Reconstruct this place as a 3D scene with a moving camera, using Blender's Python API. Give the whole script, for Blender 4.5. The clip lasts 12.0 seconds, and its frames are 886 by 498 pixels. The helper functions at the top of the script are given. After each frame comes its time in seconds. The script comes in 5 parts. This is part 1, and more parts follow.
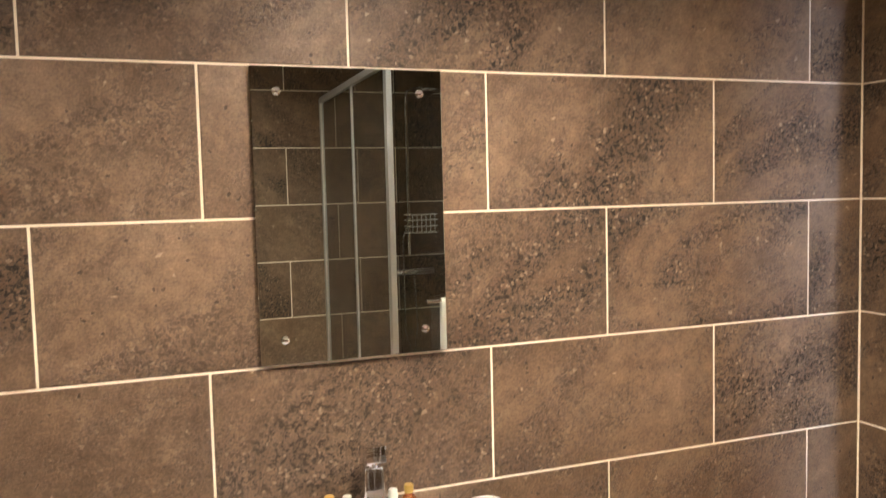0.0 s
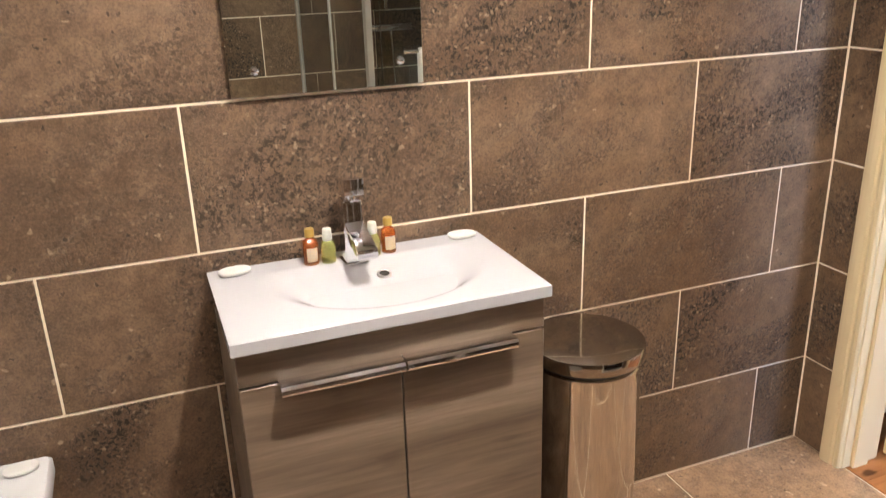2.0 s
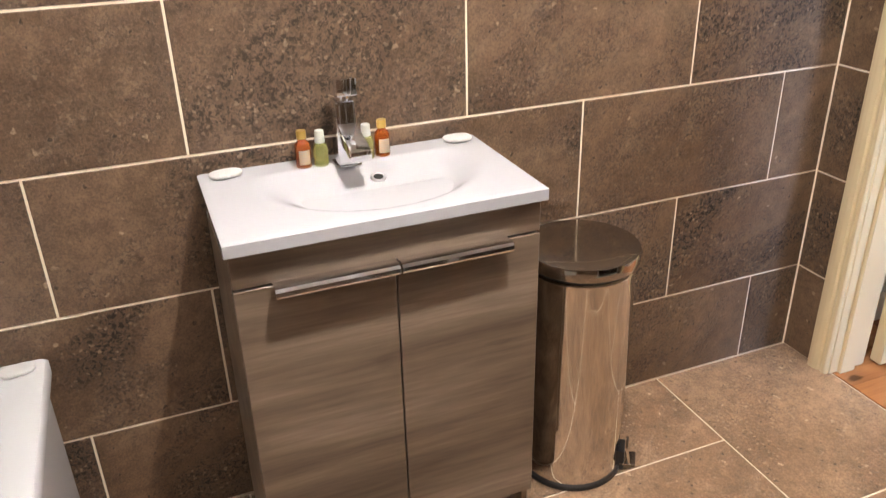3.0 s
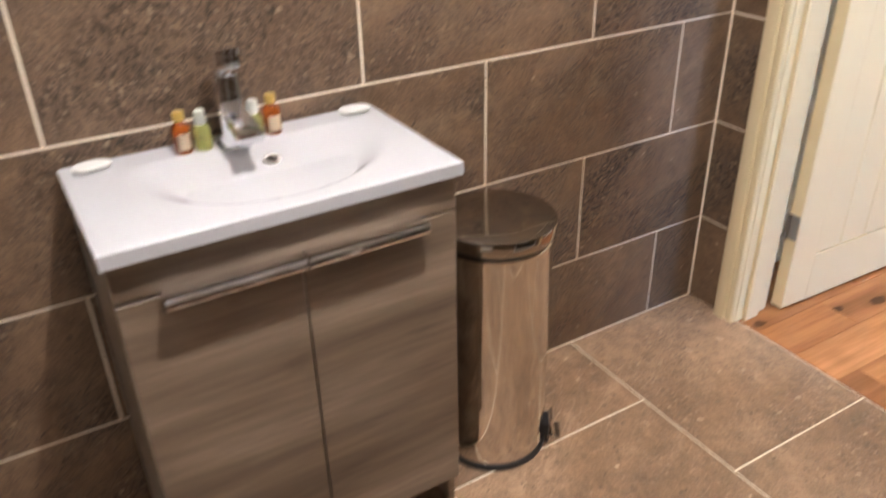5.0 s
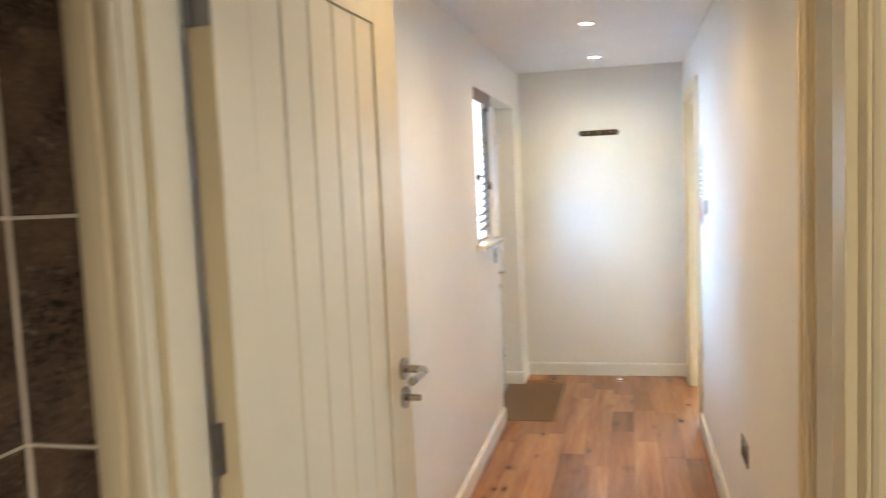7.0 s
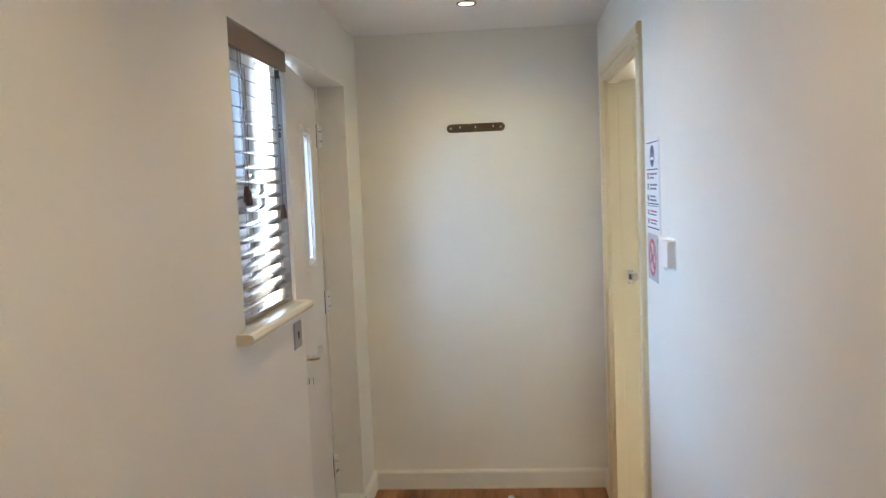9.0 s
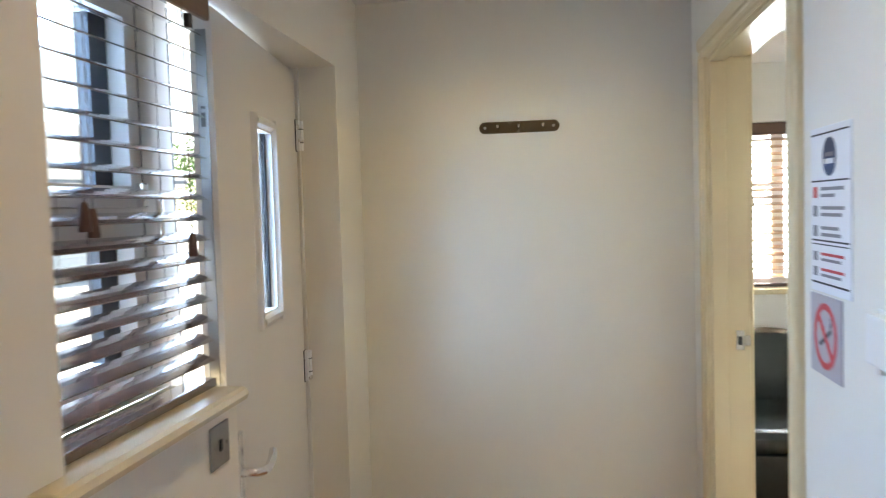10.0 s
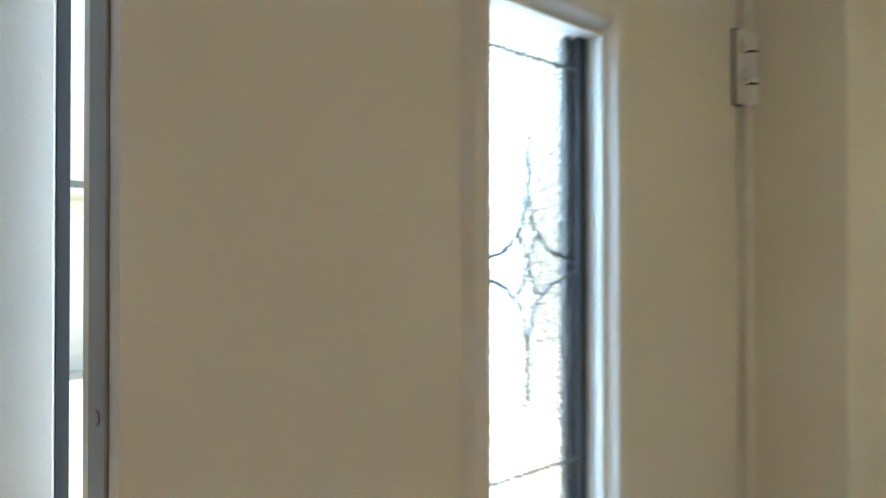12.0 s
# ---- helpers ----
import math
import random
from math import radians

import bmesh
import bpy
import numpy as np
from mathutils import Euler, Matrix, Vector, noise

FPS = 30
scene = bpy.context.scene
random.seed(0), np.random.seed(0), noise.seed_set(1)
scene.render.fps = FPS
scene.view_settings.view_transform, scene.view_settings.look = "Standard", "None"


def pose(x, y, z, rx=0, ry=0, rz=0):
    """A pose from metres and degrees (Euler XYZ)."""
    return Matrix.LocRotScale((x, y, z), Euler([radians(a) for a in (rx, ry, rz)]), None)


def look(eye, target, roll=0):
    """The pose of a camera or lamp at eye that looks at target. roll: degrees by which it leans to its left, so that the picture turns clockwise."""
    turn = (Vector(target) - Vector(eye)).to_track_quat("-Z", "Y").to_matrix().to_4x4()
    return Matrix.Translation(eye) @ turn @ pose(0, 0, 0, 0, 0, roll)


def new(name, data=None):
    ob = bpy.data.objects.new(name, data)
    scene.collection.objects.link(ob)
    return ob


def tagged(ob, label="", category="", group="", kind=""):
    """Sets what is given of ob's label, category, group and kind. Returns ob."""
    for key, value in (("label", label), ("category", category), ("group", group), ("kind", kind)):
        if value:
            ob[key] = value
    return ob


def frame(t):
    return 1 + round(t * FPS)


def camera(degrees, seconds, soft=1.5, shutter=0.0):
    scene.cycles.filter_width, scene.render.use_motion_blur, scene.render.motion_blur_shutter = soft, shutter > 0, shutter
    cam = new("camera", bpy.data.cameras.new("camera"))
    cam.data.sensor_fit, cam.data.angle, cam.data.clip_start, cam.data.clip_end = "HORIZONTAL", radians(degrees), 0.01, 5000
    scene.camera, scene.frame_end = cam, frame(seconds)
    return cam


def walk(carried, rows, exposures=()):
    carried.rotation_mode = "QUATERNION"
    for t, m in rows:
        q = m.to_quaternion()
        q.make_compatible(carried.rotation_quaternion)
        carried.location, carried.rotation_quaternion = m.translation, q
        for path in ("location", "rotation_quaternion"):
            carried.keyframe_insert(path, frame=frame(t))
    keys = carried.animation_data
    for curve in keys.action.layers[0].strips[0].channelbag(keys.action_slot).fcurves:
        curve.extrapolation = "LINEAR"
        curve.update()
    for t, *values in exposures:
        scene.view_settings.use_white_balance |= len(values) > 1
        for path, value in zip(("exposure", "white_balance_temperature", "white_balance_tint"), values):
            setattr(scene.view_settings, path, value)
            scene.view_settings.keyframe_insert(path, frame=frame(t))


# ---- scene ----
cam = camera(58.4, 12.0, 1.2, 0.4)
PATH = [
    (0, (-1.779, -1.613, 1.532), (-1.098, 0.262, 1.393), -1.4),
    (0.5, (-1.791, -1.614, 1.519), (-1.154, 0.261, 1.24), -1.4),
    (1, (-1.782, -1.612, 1.481), (-1.127, 0.232, 1.067), -1.6),
    (1.5, (-1.771, -1.607, 1.46), (-1.106, 0.191, 0.887), -1.5),
    (2, (-1.767, -1.598, 1.437), (-1.097, 0.157, 0.75), -1.8),
    (2.5, (-1.768, -1.592, 1.422), (-1.106, 0.122, 0.633), -1.6),
    (3, (-1.766, -1.585, 1.408), (-1.117, 0.087, 0.523), -1.5),
    (3.2, (-1.765, -1.587, 1.396), (-1.123, 0.074, 0.486), -1.7),
    (4.8, (-1.771, -1.489, 1.371), (-0.986, 0.036, 0.341), -1.7),
    (5, (-1.75, -1.434, 1.391), (-0.868, 0.064, 0.404), -1.3),
    (5.5, (-1.666, -1.288, 1.444), (-0.432, 0.119, 0.738), -0.7),
    (6, (-1.527, -1.152, 1.519), (0.022, 0.057, 1.144), -0.4),
    (6.5, (-1.215, -0.955, 1.552), (0.565, -0.063, 1.357), -1.2),
    (7, (-0.875, -0.786, 1.516), (1.064, -0.328, 1.344), -2.5),
    (7.5, (-0.45, -0.663, 1.517), (1.532, -0.531, 1.286), -3.1),
    (7.7, (-0.227, -0.652, 1.49), (1.756, -0.58, 1.241), -2.7),
    (9.3, (1.521, -0.734, 1.54), (3.506, -0.521, 1.421), -2.0),
    (9.5, (1.737, -0.734, 1.525), (3.717, -0.474, 1.414), -1.8),
    (10, (2.262, -0.707, 1.532), (4.239, -0.424, 1.43), -1.7),
    (10.5, (2.776, -0.68, 1.514), (4.728, -0.253, 1.43), -1.4),
    (11, (3.22, -0.609, 1.511), (5.102, 0.065, 1.43), -1.3),
    (11.5, (3.562, -0.542, 1.522), (5.216, 0.581, 1.494), -0.6),
    (11.8, (3.707, -0.499, 1.549), (5.14, 0.895, 1.51), 0.2),
    (12, (3.781, -0.435, 1.527), (5.072, 1.091, 1.547), 0.0),
]
EXPOSURES = [(0, 4.05, 7400, 13), (3, 3.9, 6600, 12), (4.8, 3.82, 6350, 12), (5.2, 3.65, 6700, 12), (5.6, 3.45, 7400, 12), (6.1, 3.2, 7300, 10), (6.5, 3.0, 7000, 8), (7.5, 2.62, 6900, 6), (9.5, 1.85, 7150, 4), (10.0, 1.77, 7400, 5), (10.5, 1.65, 8300, 4), (11.2, 1.62, 8100, 2), (11.6, 1.57, 8200, 0), (12, 1.35, 7950, -4)]
walk(cam, [(t, look(eye, target, roll)) for t, eye, target, roll in PATH], EXPOSURES)

# ---- world, sun, lamps ----
SUN_TO = Vector((0.5, 0.25, 0.83)).normalized()
world = bpy.data.worlds.new("sky")
scene.world = world
world.use_nodes = True
wn, wl = world.node_tree.nodes, world.node_tree.links
sky = wn.new("ShaderNodeTexSky")
sky.sky_type, sky.sun_disc = "NISHITA", False
sky.sun_elevation = math.asin(SUN_TO.z)
sky.sun_rotation = math.atan2(SUN_TO.x, SUN_TO.y)
wl.new(sky.outputs["Color"], wn["Background"].inputs["Color"])
wn["Background"].inputs["Strength"].default_value = 0.15
sun = new("sun", bpy.data.lights.new("sun", "SUN"))
sun.data.energy, sun.data.angle, sun.data.color = 5.0, radians(0.5), (1.0, 0.95, 0.88)
sun.matrix_world = look((8, 6, 12), Vector((8, 6, 12)) - SUN_TO)

HALL_C, BATH_C = 2.285, 2.36
WARM, NEUTRAL, AMBER_LIGHT = (1.0, 0.72, 0.43), (1.0, 0.95, 0.90), (1.0, 0.72, 0.18)
DOWNLIGHTS = [  # x, y, ceiling, watts, colour
    (4.54, -0.587, HALL_C, 2.5, AMBER_LIGHT), (3.33, -0.595, HALL_C, 3.1, WARM), (2.12, -0.6, HALL_C, 3.6, WARM), (0.91, -0.6, HALL_C, 2.0, WARM),
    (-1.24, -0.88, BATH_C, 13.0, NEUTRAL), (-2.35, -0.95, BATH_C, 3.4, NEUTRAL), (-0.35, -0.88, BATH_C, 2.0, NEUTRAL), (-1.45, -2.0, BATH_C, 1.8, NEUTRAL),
    # unseen bedroom downlight, added to brighten the near side of the bed
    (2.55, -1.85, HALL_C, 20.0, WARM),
]
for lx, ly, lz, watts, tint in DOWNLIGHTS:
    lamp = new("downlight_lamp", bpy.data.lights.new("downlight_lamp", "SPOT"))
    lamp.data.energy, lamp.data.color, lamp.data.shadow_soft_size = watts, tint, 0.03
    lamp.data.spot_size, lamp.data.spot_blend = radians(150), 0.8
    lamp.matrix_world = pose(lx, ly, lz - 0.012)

# the sky's light in the window and door openings
BLUE_SKY, PALE_SKY = (0.32, 0.55, 1.0), (0.66, 0.80, 1.0)
OPENINGS = [  # place, target, width, height, watts, colour
    ((3.55, 0.55, 1.85), (3.35, -0.6, 1.20), 0.80, 0.90, 28.0, BLUE_SKY),
    ((4.35, 0.235, 1.50), (4.35, -1.0, 1.40), 0.18, 0.50, 1.0, BLUE_SKY),
    ((7.075, -2.15, 1.50), (5.5, -2.15, 1.30), 1.05, 0.80, 42.0, PALE_SKY),
    ((1.6, -4.86, 1.40), (1.6, -3.0, 0.90), 1.3, 0.80, 11.0, BLUE_SKY),
]
for eye, target, w, h, watts, tint in OPENINGS:
    lamp = new("window_daylight", bpy.data.lights.new("window_daylight", "AREA"))
    lamp.data.shape, lamp.data.size, lamp.data.size_y = "RECTANGLE", w, h
    lamp.data.energy, lamp.data.color = watts, tint
    lamp.matrix_world = look(eye, target)


# ---- materials ----
def mat(name, base, rough=0.5, metal=0.0, spec=0.5, coat=0.0):
    m = bpy.data.materials.new(name)
    m.use_nodes = True
    b = m.node_tree.nodes["Principled BSDF"]
    b.inputs["Base Color"].default_value = (*base, 1)
    b.inputs["Roughness"].default_value = rough
    b.inputs["Metallic"].default_value = metal
    b.inputs["Specular IOR Level"].default_value = spec
    b.inputs["Coat Weight"].default_value = coat
    return m


def node(m, kind, **values):
    n = m.node_tree.nodes.new(kind)
    for k, v in values.items():
        n.inputs[k.replace("_", " ")].default_value = v
    return n


def link(m, a, b):
    m.node_tree.links.new(a, b)


def ramp(m, fac, stops):
    r = m.node_tree.nodes.new("ShaderNodeValToRGB")
    e = r.color_ramp.elements
    e[0].position, e[0].color = stops[0][0], (*stops[0][1], 1)
    e[1].position, e[1].color = stops[-1][0], (*stops[-1][1], 1)
    for p, c in stops[1:-1]:
        x = e.new(p)
        x.color = (*c, 1)
    link(m, fac, r.inputs["Fac"])
    return r.outputs["Color"]


def mix(m, fac, a, b, how="MIX"):
    n = m.node_tree.nodes.new("ShaderNodeMix")
    n.data_type, n.blend_type = "RGBA", how
    for s, v in (("Factor", fac), ("A", a), ("B", b)):
        sock = next(i for i in n.inputs if i.name == s and i.enabled)
        if isinstance(v, (int, float)):
            sock.default_value = v
        elif isinstance(v, tuple):
            sock.default_value = (*v, 1)
        else:
            link(m, v, sock)
    return next(o for o in n.outputs if o.enabled)


def bsdf(m):
    return m.node_tree.nodes["Principled BSDF"]


def coords(m, random_shift=False, scale=(1, 1, 1), rot=(0, 0, 0)):
    """Object coordinates in metres, shifted by the object's own random number where asked."""
    tc = node(m, "ShaderNodeTexCoord")
    mp = node(m, "ShaderNodeMapping")
    if any(rot):
        mp.vector_type, scale = "TEXTURE", tuple(1 / s for s in scale)
    mp.inputs["Scale"].default_value = scale
    mp.inputs["Rotation"].default_value = rot
    out = tc.outputs["Object"]
    if random_shift:
        oi = node(m, "ShaderNodeObjectInfo")
        mu = node(m, "ShaderNodeVectorMath")
        mu.operation = "SCALE"
        cx = node(m, "ShaderNodeCombineXYZ")
        link(m, oi.outputs["Random"], cx.inputs[0])
        link(m, oi.outputs["Random"], cx.inputs[1])
        link(m, oi.outputs["Random"], cx.inputs[2])
        link(m, cx.outputs[0], mu.inputs[0])
        mu.inputs["Scale"].default_value = 71.0
        ad = node(m, "ShaderNodeVectorMath")
        link(m, out, ad.inputs[0])
        link(m, mu.outputs[0], ad.inputs[1])
        out = ad.outputs[0]
    link(m, out, mp.inputs["Vector"])
    return mp.outputs["Vector"]


def noise_tex(m, vec, scale, detail=4.0, rough=0.55, distort=0.0):
    n = node(m, "ShaderNodeTexNoise", Scale=scale, Detail=detail, Roughness=rough, Distortion=distort)
    link(m, vec, n.inputs["Vector"])
    return n.outputs["Fac"]


def bump(m, height, strength, distance=0.002):
    b = node(m, "ShaderNodeBump", Strength=strength, Distance=distance)
    link(m, height, b.inputs["Height"])
    link(m, b.outputs["Normal"], bsdf(m).inputs["Normal"])


def voronoi_flecks(m, vec, scale, seed, keep, size):
    """Scattered irregular flecks: a share of the cells, each filled out to a given radius."""
    off = node(m, "ShaderNodeVectorMath")
    off.inputs[1].default_value = (seed, seed * 1.7, seed * 0.6)
    link(m, vec, off.inputs[0])
    warp = node(m, "ShaderNodeTexNoise", Scale=scale * 1.3, Detail=3.0)
    link(m, off.outputs[0], warp.inputs["Vector"])
    mul = node(m, "ShaderNodeVectorMath")
    mul.operation = "SCALE"
    mul.inputs["Scale"].default_value = 1.1 / scale
    link(m, warp.outputs["Color"], mul.inputs[0])
    add = node(m, "ShaderNodeVectorMath")
    link(m, off.outputs[0], add.inputs[0])
    link(m, mul.outputs[0], add.inputs[1])
    vo = node(m, "ShaderNodeTexVoronoi", Scale=scale)
    link(m, add.outputs[0], vo.inputs["Vector"])
    sep = node(m, "ShaderNodeSeparateColor")
    link(m, vo.outputs["Color"], sep.inputs[0])
    some = ramp(m, sep.outputs[0], [(1 - keep, (0, 0, 0)), (min(0.999, 1 - keep + 0.02), (1, 1, 1))])
    spot = ramp(m, vo.outputs["Distance"], [(size * 0.7, (1, 1, 1)), (size, (0, 0, 0))])
    return mix(m, 1.0, some, spot, "MULTIPLY")


def stone_material(name, lift=1.0, rough=0.36, pitted=1.0):
    m = mat(name, (0.2, 0.15, 0.11), rough)
    v = coords(m, True)
    d = coords(m, True, (1.0, 1.0, 2.4), (0, radians(-38), 0))
    def tone(r, g, b):
        return (r * lift, g * 0.945 * lift, b * 0.87 * lift)
    def grey(k):
        return (k, k, k)
    big = noise_tex(m, v, 2.6, 4, 0.55, 0.4)
    col = ramp(m, big, [(0.30, tone(0.140, 0.092, 0.060)), (0.50, tone(0.178, 0.120, 0.081)), (0.70, tone(0.222, 0.155, 0.108))])
    # cloudy diagonal washes, paler and darker
    wash = noise_tex(m, d, 3.4, 6, 0.62, 0.9)
    col = mix(m, ramp(m, wash, [(0.54, grey(0)), (0.70, grey(0.5))]), col, tone(0.275, 0.20, 0.144))
    col = mix(m, ramp(m, wash, [(0.30, grey(0.55)), (0.45, grey(0))]), col, tone(0.098, 0.064, 0.043))
    # broken patches, some tiles with many, some with hardly any
    oi = node(m, "ShaderNodeObjectInfo")
    own = ramp(m, oi.outputs["Random"], [(0.0, grey(0.4)), (0.6, grey(1.0)), (1.0, grey(1.0))])
    patch = ramp(m, noise_tex(m, d, 2.0, 5, 0.62, 0.7), [(0.44, grey(0.1)), (0.58, grey(1))])
    area = mix(m, 1.0, patch, own, "MULTIPLY")
    col = mix(m, mix(m, 1.0, area, grey(0.34 * pitted), "MULTIPLY"), col, tone(0.088, 0.058, 0.041))
    crumb = ramp(m, noise_tex(m, v, 105, 5, 0.72, 0.5), [(0.48, grey(0)), (0.55, grey(1))])
    dark = mix(m, 1.0, area, crumb, "MULTIPLY")
    col = mix(m, mix(m, 1.0, dark, grey(0.96 * pitted), "MULTIPLY"), col, tone(0.014, 0.0095, 0.007))
    light = mix(m, 1.0, area, voronoi_flecks(m, v, 85, 3.1, 0.27, 0.38), "MULTIPLY")
    col = mix(m, mix(m, 1.0, light, grey(0.75), "MULTIPLY"), col, tone(0.36, 0.28, 0.215))
    # stray pits and pale inclusions everywhere
    pits = voronoi_flecks(m, v, 62, 11.0, 0.13, 0.28)
    col = mix(m, mix(m, 1.0, pits, grey(0.75), "MULTIPLY"), col, tone(0.032, 0.021, 0.015))
    pale = voronoi_flecks(m, v, 36, 23.0, 0.10, 0.23)
    col = mix(m, mix(m, 1.0, pale, grey(0.62), "MULTIPLY"), col, tone(0.42, 0.335, 0.26))
    mott = noise_tex(m, v, 24, 5, 0.68)
    col = mix(m, 0.6, col, ramp(m, mott, [(0.32, (0.55, 0.53, 0.51)), (0.68, (1.42, 1.40, 1.37))]), "MULTIPLY")
    fine = noise_tex(m, v, 190, 3, 0.7)
    col = mix(m, 0.55, col, ramp(m, fine, [(0.32, grey(0.5)), (0.68, grey(1.45))]), "MULTIPLY")
    link(m, col, bsdf(m).inputs["Base Color"])
    link(m, ramp(m, mott, [(0.3, grey(rough - 0.08)), (0.7, grey(rough + 0.14))]), bsdf(m).inputs["Roughness"])
    holes = mix(m, 1.0, mix(m, 1.0, grey(1), dark, "SUBTRACT"), pits, "SUBTRACT")
    bump(m, mix(m, 0.5, mix(m, 0.5, mott, fine), holes), 0.8, 0.004)
    return m


def plaster_material(name, base, rough=0.55):
    m = mat(name, base, rough)
    v = coords(m)
    n1, n2 = noise_tex(m, v, 0.9, 3), noise_tex(m, v, 240, 2)
    lo = tuple(c * 0.965 for c in base)
    hi = tuple(min(0.9, c * 1.025) for c in base)
    link(m, ramp(m, n1, [(0.35, lo), (0.65, hi)]), bsdf(m).inputs["Base Color"])
    bump(m, n2, 0.12, 0.0015)
    return m


def wood_material(name, dark, mid, pale, rough=0.35, along="x", ring=9.0, shift=True, knots=0.0, coat=0.0, grain=0.14):
    m = mat(name, mid, rough, coat=coat)
    sc = {"x": (0.07, 1, 1), "y": (1, 0.07, 1), "z": (1, 1, 0.07)}[along]
    v = coords(m, shift, sc)
    n1 = noise_tex(m, v, ring, 4, 0.55, 0.5)
    n2 = noise_tex(m, v, ring * 9, 4, 0.65, 0.2)
    col = ramp(m, n1, [(0.32, dark), (0.5, mid), (0.68, pale)])
    col = mix(m, grain, col, ramp(m, n2, [(0.35, (0.66, 0.62, 0.58)), (0.65, (1.2, 1.18, 1.16))]), "MULTIPLY")
    if knots:
        vo = node(m, "ShaderNodeTexVoronoi", Scale=4.6)
        vo.voronoi_dimensions = "2D"
        vv = coords(m, shift, (0.55, 1, 1), (radians(90), 0, 0))
        link(m, vv, vo.inputs["Vector"])
        ragged = mix(m, 0.25, vo.outputs["Distance"], noise_tex(m, v, ring * 4, 3))
        col = mix(m, ramp(m, ragged, [(0.14, (knots * 0.4,) * 3), (0.26, (0, 0, 0))]), col, tuple(c * 0.55 for c in dark))
        col = mix(m, ramp(m, ragged, [(0.14, (knots * 0.8,) * 3), (0.165, (0, 0, 0))]), col, tuple(c * 0.15 for c in dark))
    if shift:
        oi = node(m, "ShaderNodeObjectInfo")
        col = mix(m, 0.75, col, ramp(m, oi.outputs["Random"], [(0.0, (0.72, 0.68, 0.66)), (0.5, (1.0, 1.0, 1.0)), (1.0, (1.2, 1.19, 1.17))]), "MULTIPLY")
    link(m, col, bsdf(m).inputs["Base Color"])
    bump(m, n2, 0.05, 0.0006)
    return m


def worn_metal(name, base, rough, streak=0.0):
    m = mat(name, base, rough, 1.0)
    v = coords(m, False, (1, 1, 0.06) if streak else (1, 1, 1))
    n = noise_tex(m, v, 60 if streak else 25, 4)
    link(m, ramp(m, n, [(0.3, (max(0.02, rough - 0.05),) * 3), (0.7, (rough + 0.08,) * 3)]), bsdf(m).inputs["Roughness"])
    return m


STONE = stone_material("brown_stone_tile", 0.95)
STONE_FLOOR = stone_material("brown_stone_floor_tile", 1.7, 0.42, 0.5)
GROUT = plaster_material("cream_grout", (0.84, 0.74, 0.60), 0.85)
PLASTER = plaster_material("white_wall_paint", (0.80, 0.768, 0.70), 0.56)
CEIL = plaster_material("white_ceiling_paint", (0.82, 0.81, 0.79), 0.6)
CREAM = plaster_material("cream_gloss_paint", (0.69, 0.57, 0.36), 0.28)
CREAM_DOOR = plaster_material("cream_door_paint", (0.71, 0.585, 0.365), 0.42)
SILL_PAINT = plaster_material("pale_cream_sill_paint", (0.76, 0.68, 0.51), 0.25)
HINGE = worn_metal("bright_satin_hinge", (0.86, 0.86, 0.88), 0.3)
UPVC = plaster_material("white_upvc", (0.74, 0.72, 0.70), 0.3)
DOOR_WHITE = plaster_material("white_composite_door", (0.73, 0.70, 0.66), 0.42)
OAK = wood_material("oiled_oak_plank", (0.25, 0.100, 0.036), (0.38, 0.162, 0.062), (0.49, 0.222, 0.09), 0.25, "x", 6.0, True, 0.9, 0.0, 0.45)
VANITY_WOOD = wood_material("grey_brown_laminate", (0.088, 0.062, 0.043), (0.175, 0.127, 0.09), (0.275, 0.21, 0.155), 0.30, "x", 11.0, False, 0.2, 0.0, 0.5)
BLIND_WOOD = wood_material("dark_stained_blind_wood", (0.050, 0.024, 0.017), (0.078, 0.038, 0.027), (0.11, 0.056, 0.04), 0.22, "x", 12.0, True, 0.0, 1.0)
VALANCE_WOOD = wood_material("brown_stained_valance_wood", (0.11, 0.055, 0.032), (0.15, 0.078, 0.046), (0.19, 0.105, 0.065), 0.3, "x", 12.0)
CERAMIC = mat("white_glazed_ceramic", (0.45, 0.445, 0.465), 0.09)
ACRYLIC = mat("white_acrylic", (0.60, 0.60, 0.61), 0.12)
CHROME = worn_metal("polished_chrome", (0.82, 0.82, 0.84), 0.06)
STEEL = worn_metal("polished_stainless_steel", (0.66, 0.62, 0.57), 0.07)
bump(STEEL, noise_tex(STEEL, coords(STEEL, False, (1, 1, 0.35)), 9.0, 2), 0.3, 0.006)
# darker than the drum: the tiled wall's reflection is put into the lid colour
LID_STEEL = worn_metal("polished_steel_lid_dark_reflection", (0.40, 0.37, 0.33), 0.07)
ALU = worn_metal("satin_aluminium", (0.72, 0.74, 0.76), 0.34)
SATIN = worn_metal("satin_nickel", (0.44, 0.40, 0.36), 0.24)
BRUSHED = worn_metal("brushed_steel_plate", (0.31, 0.305, 0.30), 0.33, 1.0)
BLACK = mat("black_plastic", (0.012, 0.012, 0.013), 0.4)
DARKGREY = mat("anthracite_gasket", (0.022, 0.027, 0.036), 0.45)
WHITE_PLASTIC = mat("white_plastic", (0.78, 0.77, 0.75), 0.35)
SOAP = mat("white_soap", (0.58, 0.57, 0.55), 0.45)
LABEL = mat("cream_paper_label", (0.75, 0.66, 0.50), 0.7)
GOLD = mat("gold_plastic_cap", (0.62, 0.42, 0.12), 0.3, 0.6)
AMBER = mat("amber_liquid_bottle", (0.55, 0.12, 0.015), 0.12)
AMBER.node_tree.nodes["Principled BSDF"].inputs["Transmission Weight"].default_value = 0.6
